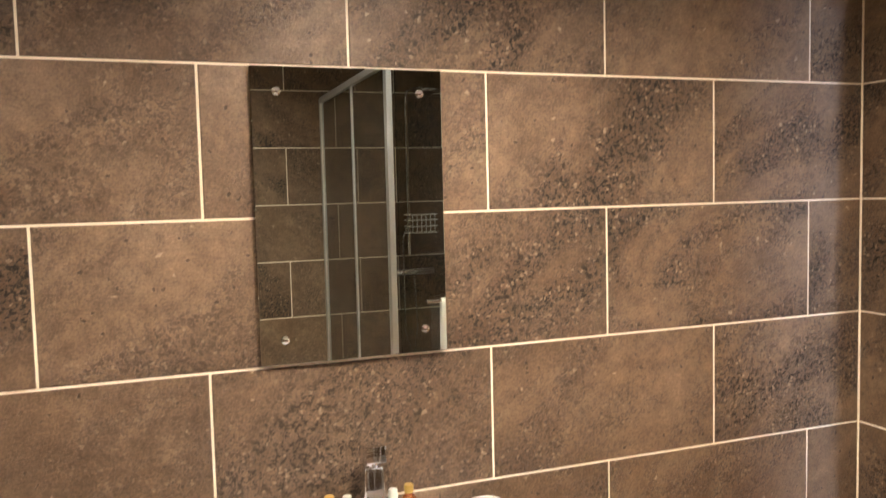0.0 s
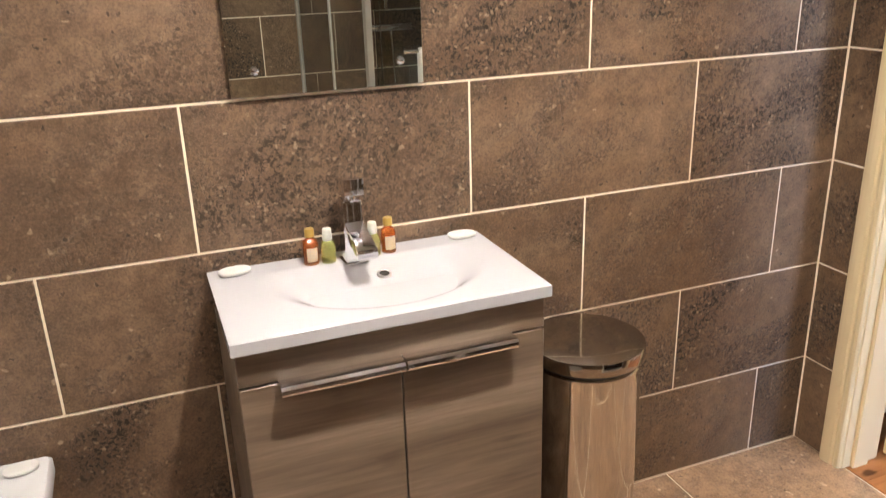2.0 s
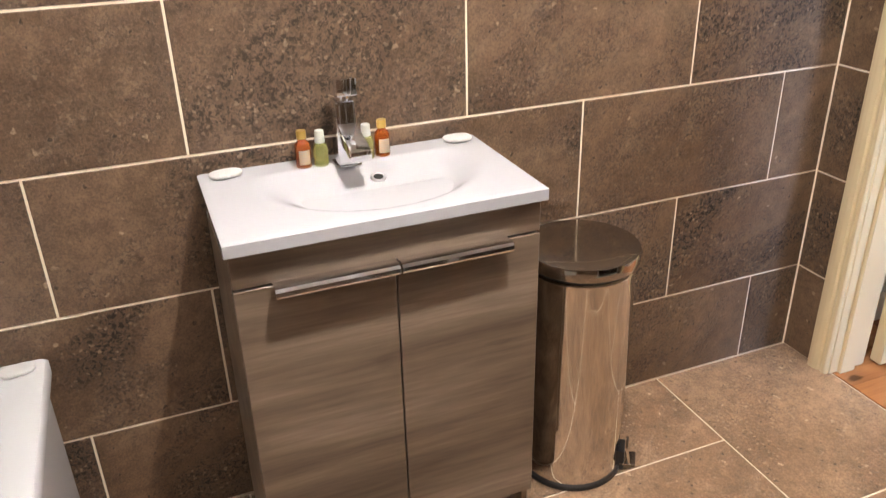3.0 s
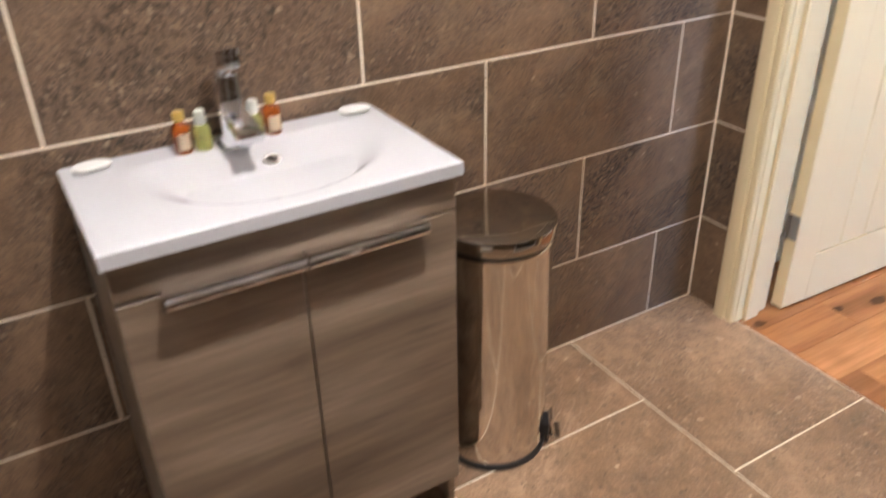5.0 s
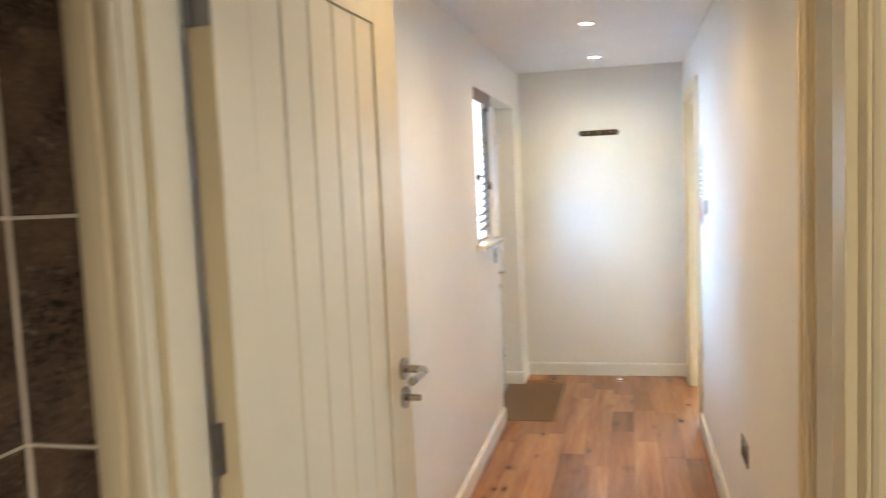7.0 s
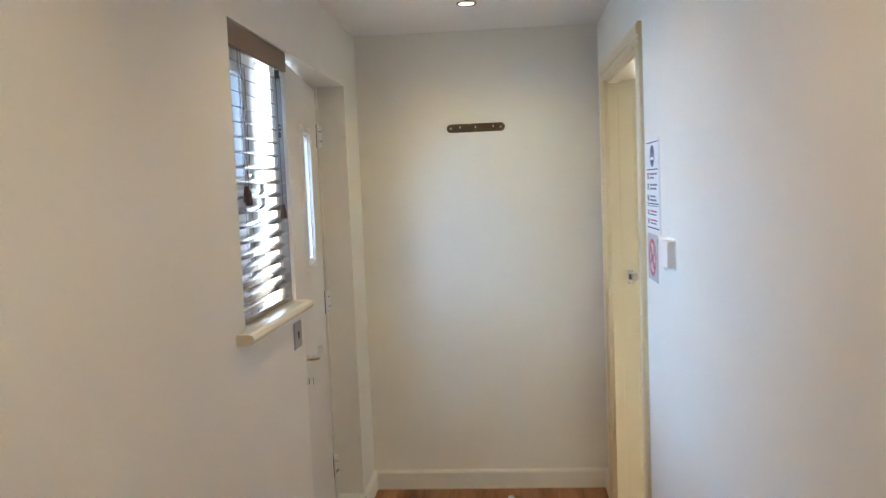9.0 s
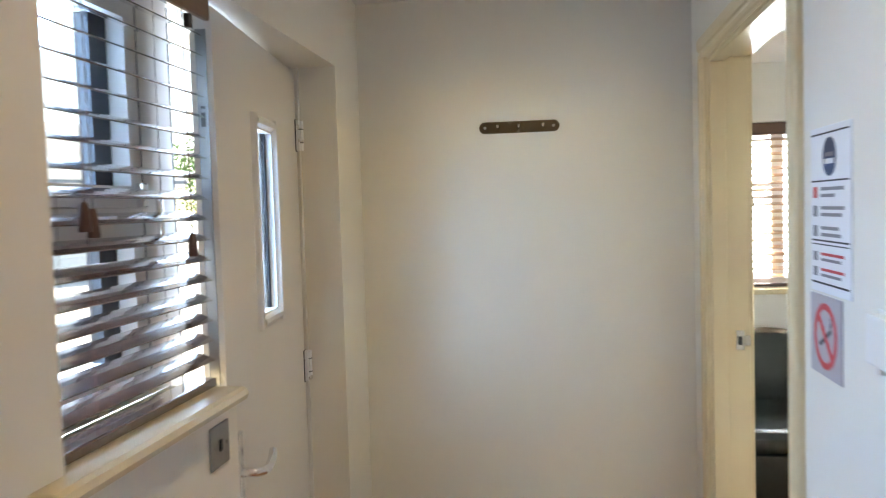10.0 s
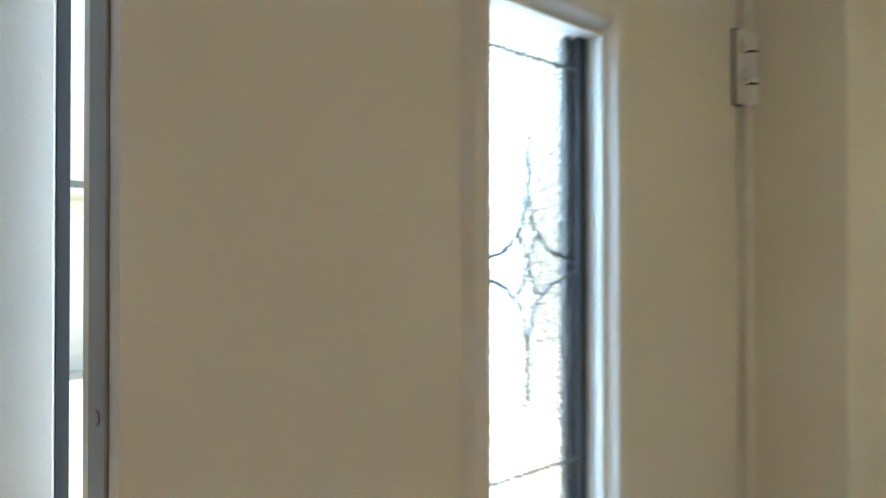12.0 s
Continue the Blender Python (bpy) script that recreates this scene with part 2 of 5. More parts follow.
LIME = mat("yellow_green_liquid_bottle", (0.72, 0.72, 0.25), 0.12)
LIME.node_tree.nodes["Principled BSDF"].inputs["Transmission Weight"].default_value = 0.75
FROST = mat("frosted_plastic_cap", (0.75, 0.76, 0.70), 0.4)
FROST.node_tree.nodes["Principled BSDF"].inputs["Transmission Weight"].default_value = 0.4
LEAD = mat("grey_lead", (0.16, 0.18, 0.20), 0.4, 0.6)
PAPER = mat("white_card", (0.78, 0.79, 0.82), 0.5)
GREYCARD = mat("pale_grey_card", (0.42, 0.40, 0.43), 0.45)
NAVY = mat("navy_print", (0.025, 0.05, 0.12), 0.5)
INK = mat("black_print", (0.02, 0.02, 0.025), 0.6)
GREYPRINT = mat("grey_print", (0.22, 0.22, 0.25), 0.6)
REDPRINT = mat("red_print", (0.55, 0.04, 0.05), 0.5)
# lounge slats: the daylight behind them is put into this paler base colour
BACKLIT_BLIND = wood_material("red_brown_blind_wood_backlit", (0.30, 0.19, 0.12), (0.38, 0.25, 0.16), (0.46, 0.32, 0.21), 0.35, "x", 12.0)
TERRA = mat("brown_wooden_tassel", (0.08, 0.034, 0.022), 0.4)
CORD = mat("brown_cord", (0.10, 0.06, 0.045), 0.8)


def fabric(name, base, scale=160.0, rough=0.9):
    m = mat(name, base, rough, spec=0.2)
    v = coords(m)
    n = noise_tex(m, v, scale, 3)
    link(m, mix(m, 0.15, base, ramp(m, n, [(0.3, tuple(c * 0.6 for c in base)), (0.7, tuple(min(0.9, c * 1.25) for c in base))])), bsdf(m).inputs["Base Color"])
    bump(m, n, 0.25, 0.002)
    return m


TOWEL = fabric("white_terry_towel", (0.82, 0.81, 0.79))
LINEN = fabric("white_bed_linen", (0.82, 0.80, 0.77), 60)
COIR = fabric("brown_coir_mat", (0.23, 0.145, 0.082), 320)
HEAD_FABRIC = mat("dark_grey_painted_headboard", (0.055, 0.05, 0.042), 0.5)
BASE_FABRIC = fabric("dark_brown_bed_base", (0.085, 0.058, 0.036))
LEATHER = mat("dark_green_leather", (0.010, 0.014, 0.010), 0.25)
bump(LEATHER, noise_tex(LEATHER, coords(LEATHER), 90, 4), 0.3, 0.002)

MIRROR = mat("silvered_mirror", (0.78, 0.84, 0.79), 0.0, 1.0)


def glass_material(name, tint, rough=0.0):
    m = mat(name, tint, rough)
    b = bsdf(m)
    b.inputs["Transmission Weight"].default_value = 1.0
    b.inputs["IOR"].default_value = 1.45
    return m


GLASS = glass_material("clear_glass", (0.97, 0.99, 0.98))
SHOWER_GLASS = glass_material("shower_glass", (0.90, 0.95, 0.93))
FROSTED = glass_material("textured_door_glass", (0.95, 0.98, 0.98), 0.015)
bump(FROSTED, noise_tex(FROSTED, coords(FROSTED), 150, 2), 0.5, 0.004)

GLOW = bpy.data.materials.new("lit_lamp_face")
GLOW.use_nodes = True
bsdf(GLOW).inputs["Emission Color"].default_value = (1.0, 0.9, 0.75, 1)
bsdf(GLOW).inputs["Emission Strength"].default_value = 14.0

PAVING = plaster_material("pale_concrete_paving", (0.62, 0.60, 0.56), 0.9)
SIDING = plaster_material("white_painted_cladding", (0.72, 0.72, 0.72), 0.6)
SLATE = plaster_material("blue_grey_slate", (0.13, 0.155, 0.19), 0.7)
CARPAINT = mat("teal_blue_car_paint", (0.03, 0.17, 0.30), 0.2, 0.2, coat=1.0)
TYRE = mat("black_tyre", (0.02, 0.02, 0.02), 0.8)
DARKGLASS = mat("dark_car_glass", (0.02, 0.04, 0.045), 0.05)
LEAF = mat("green_leaf", (0.07, 0.16, 0.03), 0.55)
SHRUB = mat("yellow_green_leaf", (0.50, 0.46, 0.05), 0.55)
GREYCAR = mat("blue_grey_car_paint", (0.06, 0.085, 0.12), 0.2, 0.2, coat=1.0)
BARK = mat("bark", (0.09, 0.065, 0.045), 0.9)
PLANTER = mat("blue_grey_planter", (0.16, 0.24, 0.34), 0.6)


# ---- mesh helpers ----
def obj(name, bm, material, parent=None, label="", smooth=False):
    me = bpy.data.meshes.new(name)
    bmesh.ops.recalc_face_normals(bm, faces=bm.faces)
    if smooth:
        for f in bm.faces:
            f.smooth = True
    bm.to_mesh(me)
    bm.free()
    for m in material if isinstance(material, (list, tuple)) else (material,):
        me.materials.append(m)
    ob = new(name, me)
    if smooth:
        me.set_sharp_from_angle(angle=radians(40))
    if parent:
        ob.parent = parent
    if label:
        ob["label"] = label
    return ob


def part(name, bm, material, parent, label="", smooth=False):
    return obj(name, bm, material, parent, label, smooth)


def thing(name, label, category, group="", m=None):
    ob = new(name)
    ob.empty_display_size = 0.05
    if m is not None:
        ob.matrix_world = m
    return tagged(ob, label, category, group)


def box(bm, x0, x1, y0, y1, z0, z1, bevel=0.0, segs=2):
    r = bmesh.ops.create_cube(bm, size=1.0)
    vs = r["verts"]
    for v in vs:
        v.co = Vector((x0 + (v.co.x + 0.5) * (x1 - x0), y0 + (v.co.y + 0.5) * (y1 - y0), z0 + (v.co.z + 0.5) * (z1 - z0)))
    if bevel:
        es = list({e for v in vs for e in v.link_edges})
        bmesh.ops.bevel(bm, geom=es, offset=bevel, segments=segs, affect="EDGES", profile=0.7)
    return bm


def bbox(x0, x1, y0, y1, z0, z1, bevel=0.0, segs=2):
    return box(bmesh.new(), x0, x1, y0, y1, z0, z1, bevel, segs)


def boxes(*rows):
    bm = bmesh.new()
    for r in rows:
        box(bm, *r)
    return bm


def cyl(bm, p, q, r, segs=20, r2=None, caps=True):
    p, q = Vector(p), Vector(q)
    d = q - p
    m = Matrix.Translation((p + q) / 2) @ d.to_track_quat("Z", "Y").to_matrix().to_4x4()
    bmesh.ops.create_cone(bm, cap_ends=caps, segments=segs, radius1=r, radius2=r if r2 is None else r2, depth=d.length, matrix=m)
    return bm


def bcyl(p, q, r, segs=20, r2=None):
    return cyl(bmesh.new(), p, q, r, segs, r2)


def revolve(profile, segs=40, center=(0, 0, 0)):
    """A turned body: (radius, height) pairs round the z axis."""
    bm = bmesh.new()
    rings = []
    for r, z in profile:
        if r < 1e-5:
            rings.append([bm.verts.new((center[0], center[1], center[2] + z))])
        else:
            rings.append([bm.verts.new((center[0] + r * math.cos(2 * math.pi * i / segs), center[1] + r * math.sin(2 * math.pi * i / segs), center[2] + z)) for i in range(segs)])
    for a, b in zip(rings, rings[1:]):
        for i in range(segs):
            j = (i + 1) % segs
            if len(a) == 1 and len(b) > 1:
                bm.faces.new((a[0], b[i], b[j]))
            elif len(b) == 1 and len(a) > 1:
                bm.faces.new((a[i], b[0], a[j]))
            elif len(a) > 1:
                bm.faces.new((a[i], b[i], b[j], a[j]))
    return bm


def tube(points, r, segs=10):
    """A round bar along points."""
    bm = bmesh.new()
    pts = [Vector(p) for p in points]
    rings = []
    for i, p in enumerate(pts):
        d = (pts[min(i + 1, len(pts) - 1)] - pts[max(i - 1, 0)]).normalized()
        q = d.to_track_quat("Z", "Y")
        rings.append([bm.verts.new(p + q @ Vector((r * math.cos(2 * math.pi * k / segs), r * math.sin(2 * math.pi * k / segs), 0))) for k in range(segs)])
    for a, b in zip(rings, rings[1:]):
        for k in range(segs):
            bm.faces.new((a[k], a[(k + 1) % segs], b[(k + 1) % segs], b[k]))
    bm.faces.new(rings[0][::-1])
    bm.faces.new(rings[-1])
    return bm


def prism(profile, p, q, across, out):
    """A moulding: profile points (a, b) laid along across and out, drawn from p to q."""
    bm = bmesh.new()
    across, out = Vector(across), Vector(out)
    ends = [[bm.verts.new(Vector(e) + a * across + b * out) for a, b in profile] for e in (p, q)]
    n = len(profile)
    for i in range(n):
        j = (i + 1) % n
        bm.faces.new((ends[0][i], ends[0][j], ends[1][j], ends[1][i]))
    bm.faces.new(ends[0])
    bm.faces.new(ends[1])
    return bm


def structure(name, bm, material, label, category, smooth=False):
    return tagged(obj(name, bm, material, None, "", smooth), label, category, "", "structure")


# ---- structure ----
BX0, BX1, BY0 = -2.75, 0.0, -2.68          # bathroom
HX0, HX1, HY0 = 0.13, 5.125, -1.185        # hall
RW = -1.305                                # far face of the hall's side wall
SOUTH = -4.6
DOOR_H = 1.975

structure("wall_north", boxes((BX0 - 0.12, 0.06, 0.0025, 0.3, -0.2, 2.5)), GROUT, "cream grout bed behind brown stone wall tiles", "wall")
structure("wall_hall_north", boxes(
    (0.06, 3.295, 0, 0.3, -0.2, 2.5), (3.295, 3.91, 0, 0.3, -0.2, 1.135), (3.295, 4.82, 0, 0.3, 2.01, 2.5), (4.82, 5.245, 0, 0.3, -0.2, 2.5)),
    PLASTER, "white painted plaster hall wall with a window and door opening", "wall")
structure("wall_west", boxes((BX0 - 0.12, BX0 - 0.0025, BY0 - 0.12, 0.0025, -0.2, 2.5)), GROUT, "cream grout bed behind brown stone wall tiles", "wall")
structure("wall_south_bath", boxes((BX0 - 0.0025, 0.0025, BY0 - 0.12, BY0 - 0.0025, -0.2, 2.5)), GROUT, "cream grout bed behind brown stone wall tiles", "wall")
structure("wall_bath_door", boxes(
    (0.0025, 0.06, -0.155, 0.0025, -0.2, 2.5), (0.0025, 0.06, BY0 - 0.12, -1.05, -0.2, 2.5), (0.0025, 0.06, -1.05, -0.155, DOOR_H + 0.03, 2.5)),
    GROUT, "tiled bathroom wall with a doorway to the hall", "wall")
structure("wall_hall_west", boxes(
    (0.06, HX0, -0.155, 0.0, -0.2, 2.5), (0.06, HX0, SOUTH, -1.05, -0.2, 2.5), (0.06, HX0, -1.05, -0.155, DOOR_H + 0.03, 2.5)),
    PLASTER, "white painted plaster wall around the bathroom doorway", "wall")
structure("wall_hall_south", boxes(
    (HX0, 0.17, RW, HY0, -0.2, 2.5), (0.17, 1.07, RW, HY0, DOOR_H + 0.03, 2.5), (1.07, 3.93, RW, HY0, -0.2, 2.5),
    (3.93, 4.88, RW, HY0, DOOR_H + 0.03, 2.5), (4.88, 7.02, RW, HY0, -0.2, 2.5)),
    PLASTER, "white painted plaster hall wall with two doorways", "wall")
structure("wall_hall_east", boxes((HX1, 5.245, HY0, 0.0, -0.2, 2.5)), PLASTER, "plain cream-white painted end wall of the hall", "wall")
structure("wall_bedroom_east", boxes((3.72, 3.84, SOUTH, RW, -0.2, 2.5)), PLASTER, "white painted bedroom wall behind the headboard", "wall")
structure("wall_rooms_south", boxes(
    (HX0, 0.9, SOUTH - 0.25, SOUTH, -0.2, 2.5), (0.9, 2.3, SOUTH - 0.25, SOUTH, -0.2, 1.0), (0.9, 2.3, SOUTH - 0.25, SOUTH, 2.0, 2.5), (2.3, 7.27, SOUTH - 0.25, SOUTH, -0.2, 2.5)),
    PLASTER, "white painted outer wall with a bedroom window opening", "wall")
structure("wall_lounge_east", boxes(
    (6.9, 7.15, -1.55, RW, -0.2, 2.5), (6.9, 7.15, -2.75, -1.55, -0.2, 1.03), (6.9, 7.15, -2.75, -1.55, 1.96, 2.5), (6.9, 7.15, SOUTH, -2.75, -0.2, 2.5)),
    PLASTER, "white painted lounge wall with a window opening", "wall")
structure("ceiling_bath", boxes((BX0 - 0.12, 0.06, BY0 - 0.12, 0.3, BATH_C, 2.6)), CEIL, "white painted bathroom ceiling", "ceiling")
structure("ceiling_hall", boxes((0.06, 7.15, SOUTH - 0.25, 0.3, HALL_C, 2.6)), CEIL, "white painted hall ceiling with recessed downlights", "ceiling")
FLOOR_BATH = structure("floor_bath", boxes((BX0, 0.015, BY0, 0.0, -0.2, -0.0022)), GROUT, "cream grout bed under brown stone floor tiles", "floor")
FLOOR_HALL = structure("floor_hall", boxes((0.015, HX1, HY0, 0.3, -0.2, -0.003)), BARK, "sub-floor under oiled oak planks in the hall", "floor")
structure("floor_bedroom", boxes((HX0, 3.72, SOUTH, RW, -0.2, 0.0)), OAK, "oiled oak bedroom floor", "floor")
structure("floor_lounge", boxes((3.84, 6.9, SOUTH, RW, -0.2, 0.0)), OAK, "oiled oak lounge floor", "floor")

# skirting boards, with a rounded top edge
SKIRT = [(0, 0), (0, 0.017), (0.083, 0.017), (0.092, 0.012), (0.095, 0.0)]


def skirting(p, q, out):
    structure("baseboard", prism(SKIRT, p, q, (0, 0, 1), out), CREAM_BASE, "white painted skirting board", "baseboard")


CREAM_BASE = plaster_material("off_white_skirting_paint", (0.79, 0.76, 0.68), 0.3)
skirting((HX0 + 0.02, 0, 0), (3.91, 0, 0), (0, -1, 0))
skirting((4.82, 0.12, 0), (4.82, -0.017, 0), (-1, 0, 0))
skirting((4.82, 0, 0), (HX1, 0, 0), (0, -1, 0))
skirting((HX1, -0.017, 0), (HX1, HY0, 0), (-1, 0, 0))
skirting((HX1 - 0.017, HY0, 0), (4.925, HY0, 0), (0, 1, 0))
skirting((3.885, HY0, 0), (1.115, HY0, 0), (0, 1, 0))
skirting((3.72, RW, 0), (3.72, SOUTH, 0), (-1, 0, 0))
skirting((6.9, RW, 0), (6.9, SOUTH, 0), (-1, 0, 0))

# door linings, stops and architraves
ARCH = [(0.0, 0.0), (0.0, 0.009), (0.004, 0.014), (0.014, 0.016), (0.02, 0.0125), (0.026, 0.0125), (0.03, 0.018), (0.044, 0.020), (0.056, 0.0195), (0.066, 0.017), (0.07, 0.012), (0.07, 0.0)]


def doorway(name, axis, a0, a1, b0, b1, sides, label):
    """Lining of an opening from a0 to a1 along the wall, b0 to b1 through it; architraves on the sides named."""
    def pt(a, b, z):
        return (a, b, z) if axis == "x" else (b, a, z)
    top = DOOR_H
    th = thing(name, label, "door frame")
    th["kind"] = "structure"
    e = 0.001
    def bx(a, b, c, d, z0, z1, bev=0.0015):
        return bbox(a, b, c, d, z0, z1, bev, 1) if axis == "x" else bbox(c, d, a, b, z0, z1, bev, 1)
    part("jamb", bx(a0 - 0.03, a0, b0 - e, b1 + e, 0, top), CREAM, th)
    part("jamb", bx(a1, a1 + 0.03, b0 - e, b1 + e, 0, top), CREAM, th)
    part("head", bx(a0 - 0.03, a1 + 0.03, b0 - e, b1 + e, top, top + 0.03), CREAM, th)
    s0, s1 = stops[name]
    part("stop", bx(a0, a0 + 0.013, s0, s1, 0, top), CREAM, th)
    part("stop", bx(a1 - 0.013, a1, s0, s1, 0, top), CREAM, th)
    part("stop", bx(a0 + 0.013, a1 - 0.013, s0, s1, top - 0.013, top), CREAM, th)
    av = Vector(pt(1, 0, 0))
    bv = Vector(pt(0, 1, 0))
    for b, out in sides:
        o = bv * out
        part("architrave", prism(ARCH, pt(a0 - 0.004, b, 0), pt(a0 - 0.004, b, top + 0.004), -av, o), CREAM, th)
        part("architrave", prism(ARCH, pt(a1 + 0.004, b, 0), pt(a1 + 0.004, b, top + 0.004), av, o), CREAM, th)
        part("architrave", prism(ARCH, pt(a0 - 0.074, b, top + 0.004), pt(a1 + 0.074, b, top + 0.004), (0, 0, 1), o), CREAM, th)
    return th


stops = {"door_1": (0.03, 0.085), "door_2": (-1.236, -1.19), "door_3": (-1.236, -1.19)}
doorway("door_1", "y", -1.02, -0.188, 0.0, HX0, ((0.0, -1), (HX0, 1)), "cream gloss painted bathroom door frame with moulded architrave")
D2 = doorway("door_2", "x", 0.2, 1.04, RW, HY0, ((HY0, 1), (RW, -1)), "cream gloss painted bedroom door frame with a strike plate")
D3 = doorway("door_3", "x", 3.96, 4.85, RW, HY0, ((HY0, 1), (RW, -1)), "cream gloss painted lounge door frame with a strike plate")
for th, x in ((D2, 1.04), (D3, 4.85)):
    part("strike_plate", bbox(x - 0.0022, x, -1.288, -1.262, 1.058, 1.12, 0.001, 1), SATIN, th, "satin nickel strike plate")
    part("strike_hole", bbox(x - 0.0028, x - 0.0002, -1.281, -1.268, 1.075, 1.102), BLACK, th)
    part("strike_lip", bbox(x - 0.006, x - 0.001, -1.306, -1.288, 1.072, 1.105, 0.0015, 1), SATIN, th)


# ---- bathroom door, open into the hall ----
def bathroom_door():
    ang = -2.0
    th = thing("panelled_door", "cream painted tongue-and-groove door standing wide open", "door", "", pose(0.163, -0.222, 0.008, 0, 0, ang))
    W, H, T = 0.824, 1.962, 0.040
    # local: x to the free edge, visible face at y = 0, body to y = T
    part("stile", bbox(0, 0.108, 0, T, 0, H, 0.002, 1), CREAM_DOOR, th)
    part("stile", bbox(W - 0.150, W, 0, T, 0, H, 0.002, 1), CREAM_DOOR, th)
    part("rail", bbox(0.108, W - 0.150, 0.0, T, H - 0.1, H, 0.0), CREAM_DOOR, th)
    part("rail", bbox(0.108, W - 0.150, 0.0, T, 0, 0.162, 0.0), CREAM_DOOR, th)
    n = 5
    w = (W - 0.258) / n
    for i in range(n):
        part("board", bbox(0.108 + i * w, 0.108 + (i + 1) * w, 0.004, T - 0.004, 0.160, H - 0.098, 0.0065, 1), CREAM_DOOR, th)
    for z, inner in ((0.235, 0.002), (1.088, 0.026), (1.74, 0.002)):
        h = part("hinge", bbox(-0.0025, 0.0, inner, T - 0.006, z, z + 0.078, 0.0008, 1), BRUSHED, th, "steel butt hinge")
        part("knuckle", bcyl((-0.006, T - 0.004, z), (-0.006, T - 0.004, z + 0.078), 0.006, 12), BRUSHED, h)
        for k in (0.014, 0.039, 0.064):
            part("screw", bcyl((-0.0035, inner + 0.005, z + k), (-0.0022, inner + 0.005, z + k), 0.0035, 8), BRUSHED, h)
    hx = W - 0.062
    for sgn, y in ((-1, 0.0), (1, T)):
        lv = part("lever", tube([(hx, y, 1.062), (hx, y + sgn * 0.044, 1.062), (hx - 0.006, y + sgn * 0.055, 1.062), (hx - 0.02, y + sgn * 0.06, 1.062), (hx - 0.115, y + sgn * 0.058, 1.060)], 0.0095, 14), SATIN, th, "satin nickel lever handle", True)
        part("rose", bcyl((hx, y, 1.062), (hx, y + sgn * 0.009, 1.062), 0.0265, 28), SATIN, lv)
        part("rose", bcyl((hx, y, 0.992), (hx, y + sgn * 0.009, 0.992), 0.0265, 28), SATIN, lv)
        part("thumb_turn", tube([(hx, y, 0.992), (hx, y + sgn * 0.03, 0.992), (hx, y + sgn * 0.042, 0.992)], 0.0085, 12), SATIN, lv, "", True)
    part("latch_plate", bbox(W - 0.0005, W + 0.001, 0.008, T - 0.008, 0.93, 1.11), SATIN, th)
    return th


bathroom_door()


# ---- downlights ----
def downlight(x, y, z):
    th = thing("downlight", "round recessed chrome ceiling downlight, switched on", "light", "ceiling downlights", pose(x, y, z))
    part("bezel", revolve([(0.030, -0.002), (0.034, -0.006), (0.041, -0.006), (0.044, 0.0), (0.044, 0.004), (0.030, 0.004), (0.030, -0.002)], 32), SATIN, th, "satin chrome ring", True)
    part("lamp_face", revolve([(0.0, -0.002), (0.029, -0.002), (0.029, 0.002), (0.0, 0.002)], 24), GLOW, th, "bright lamp face")


# also makes a fitting for the added bedroom lamp
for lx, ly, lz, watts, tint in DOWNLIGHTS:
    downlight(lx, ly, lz)


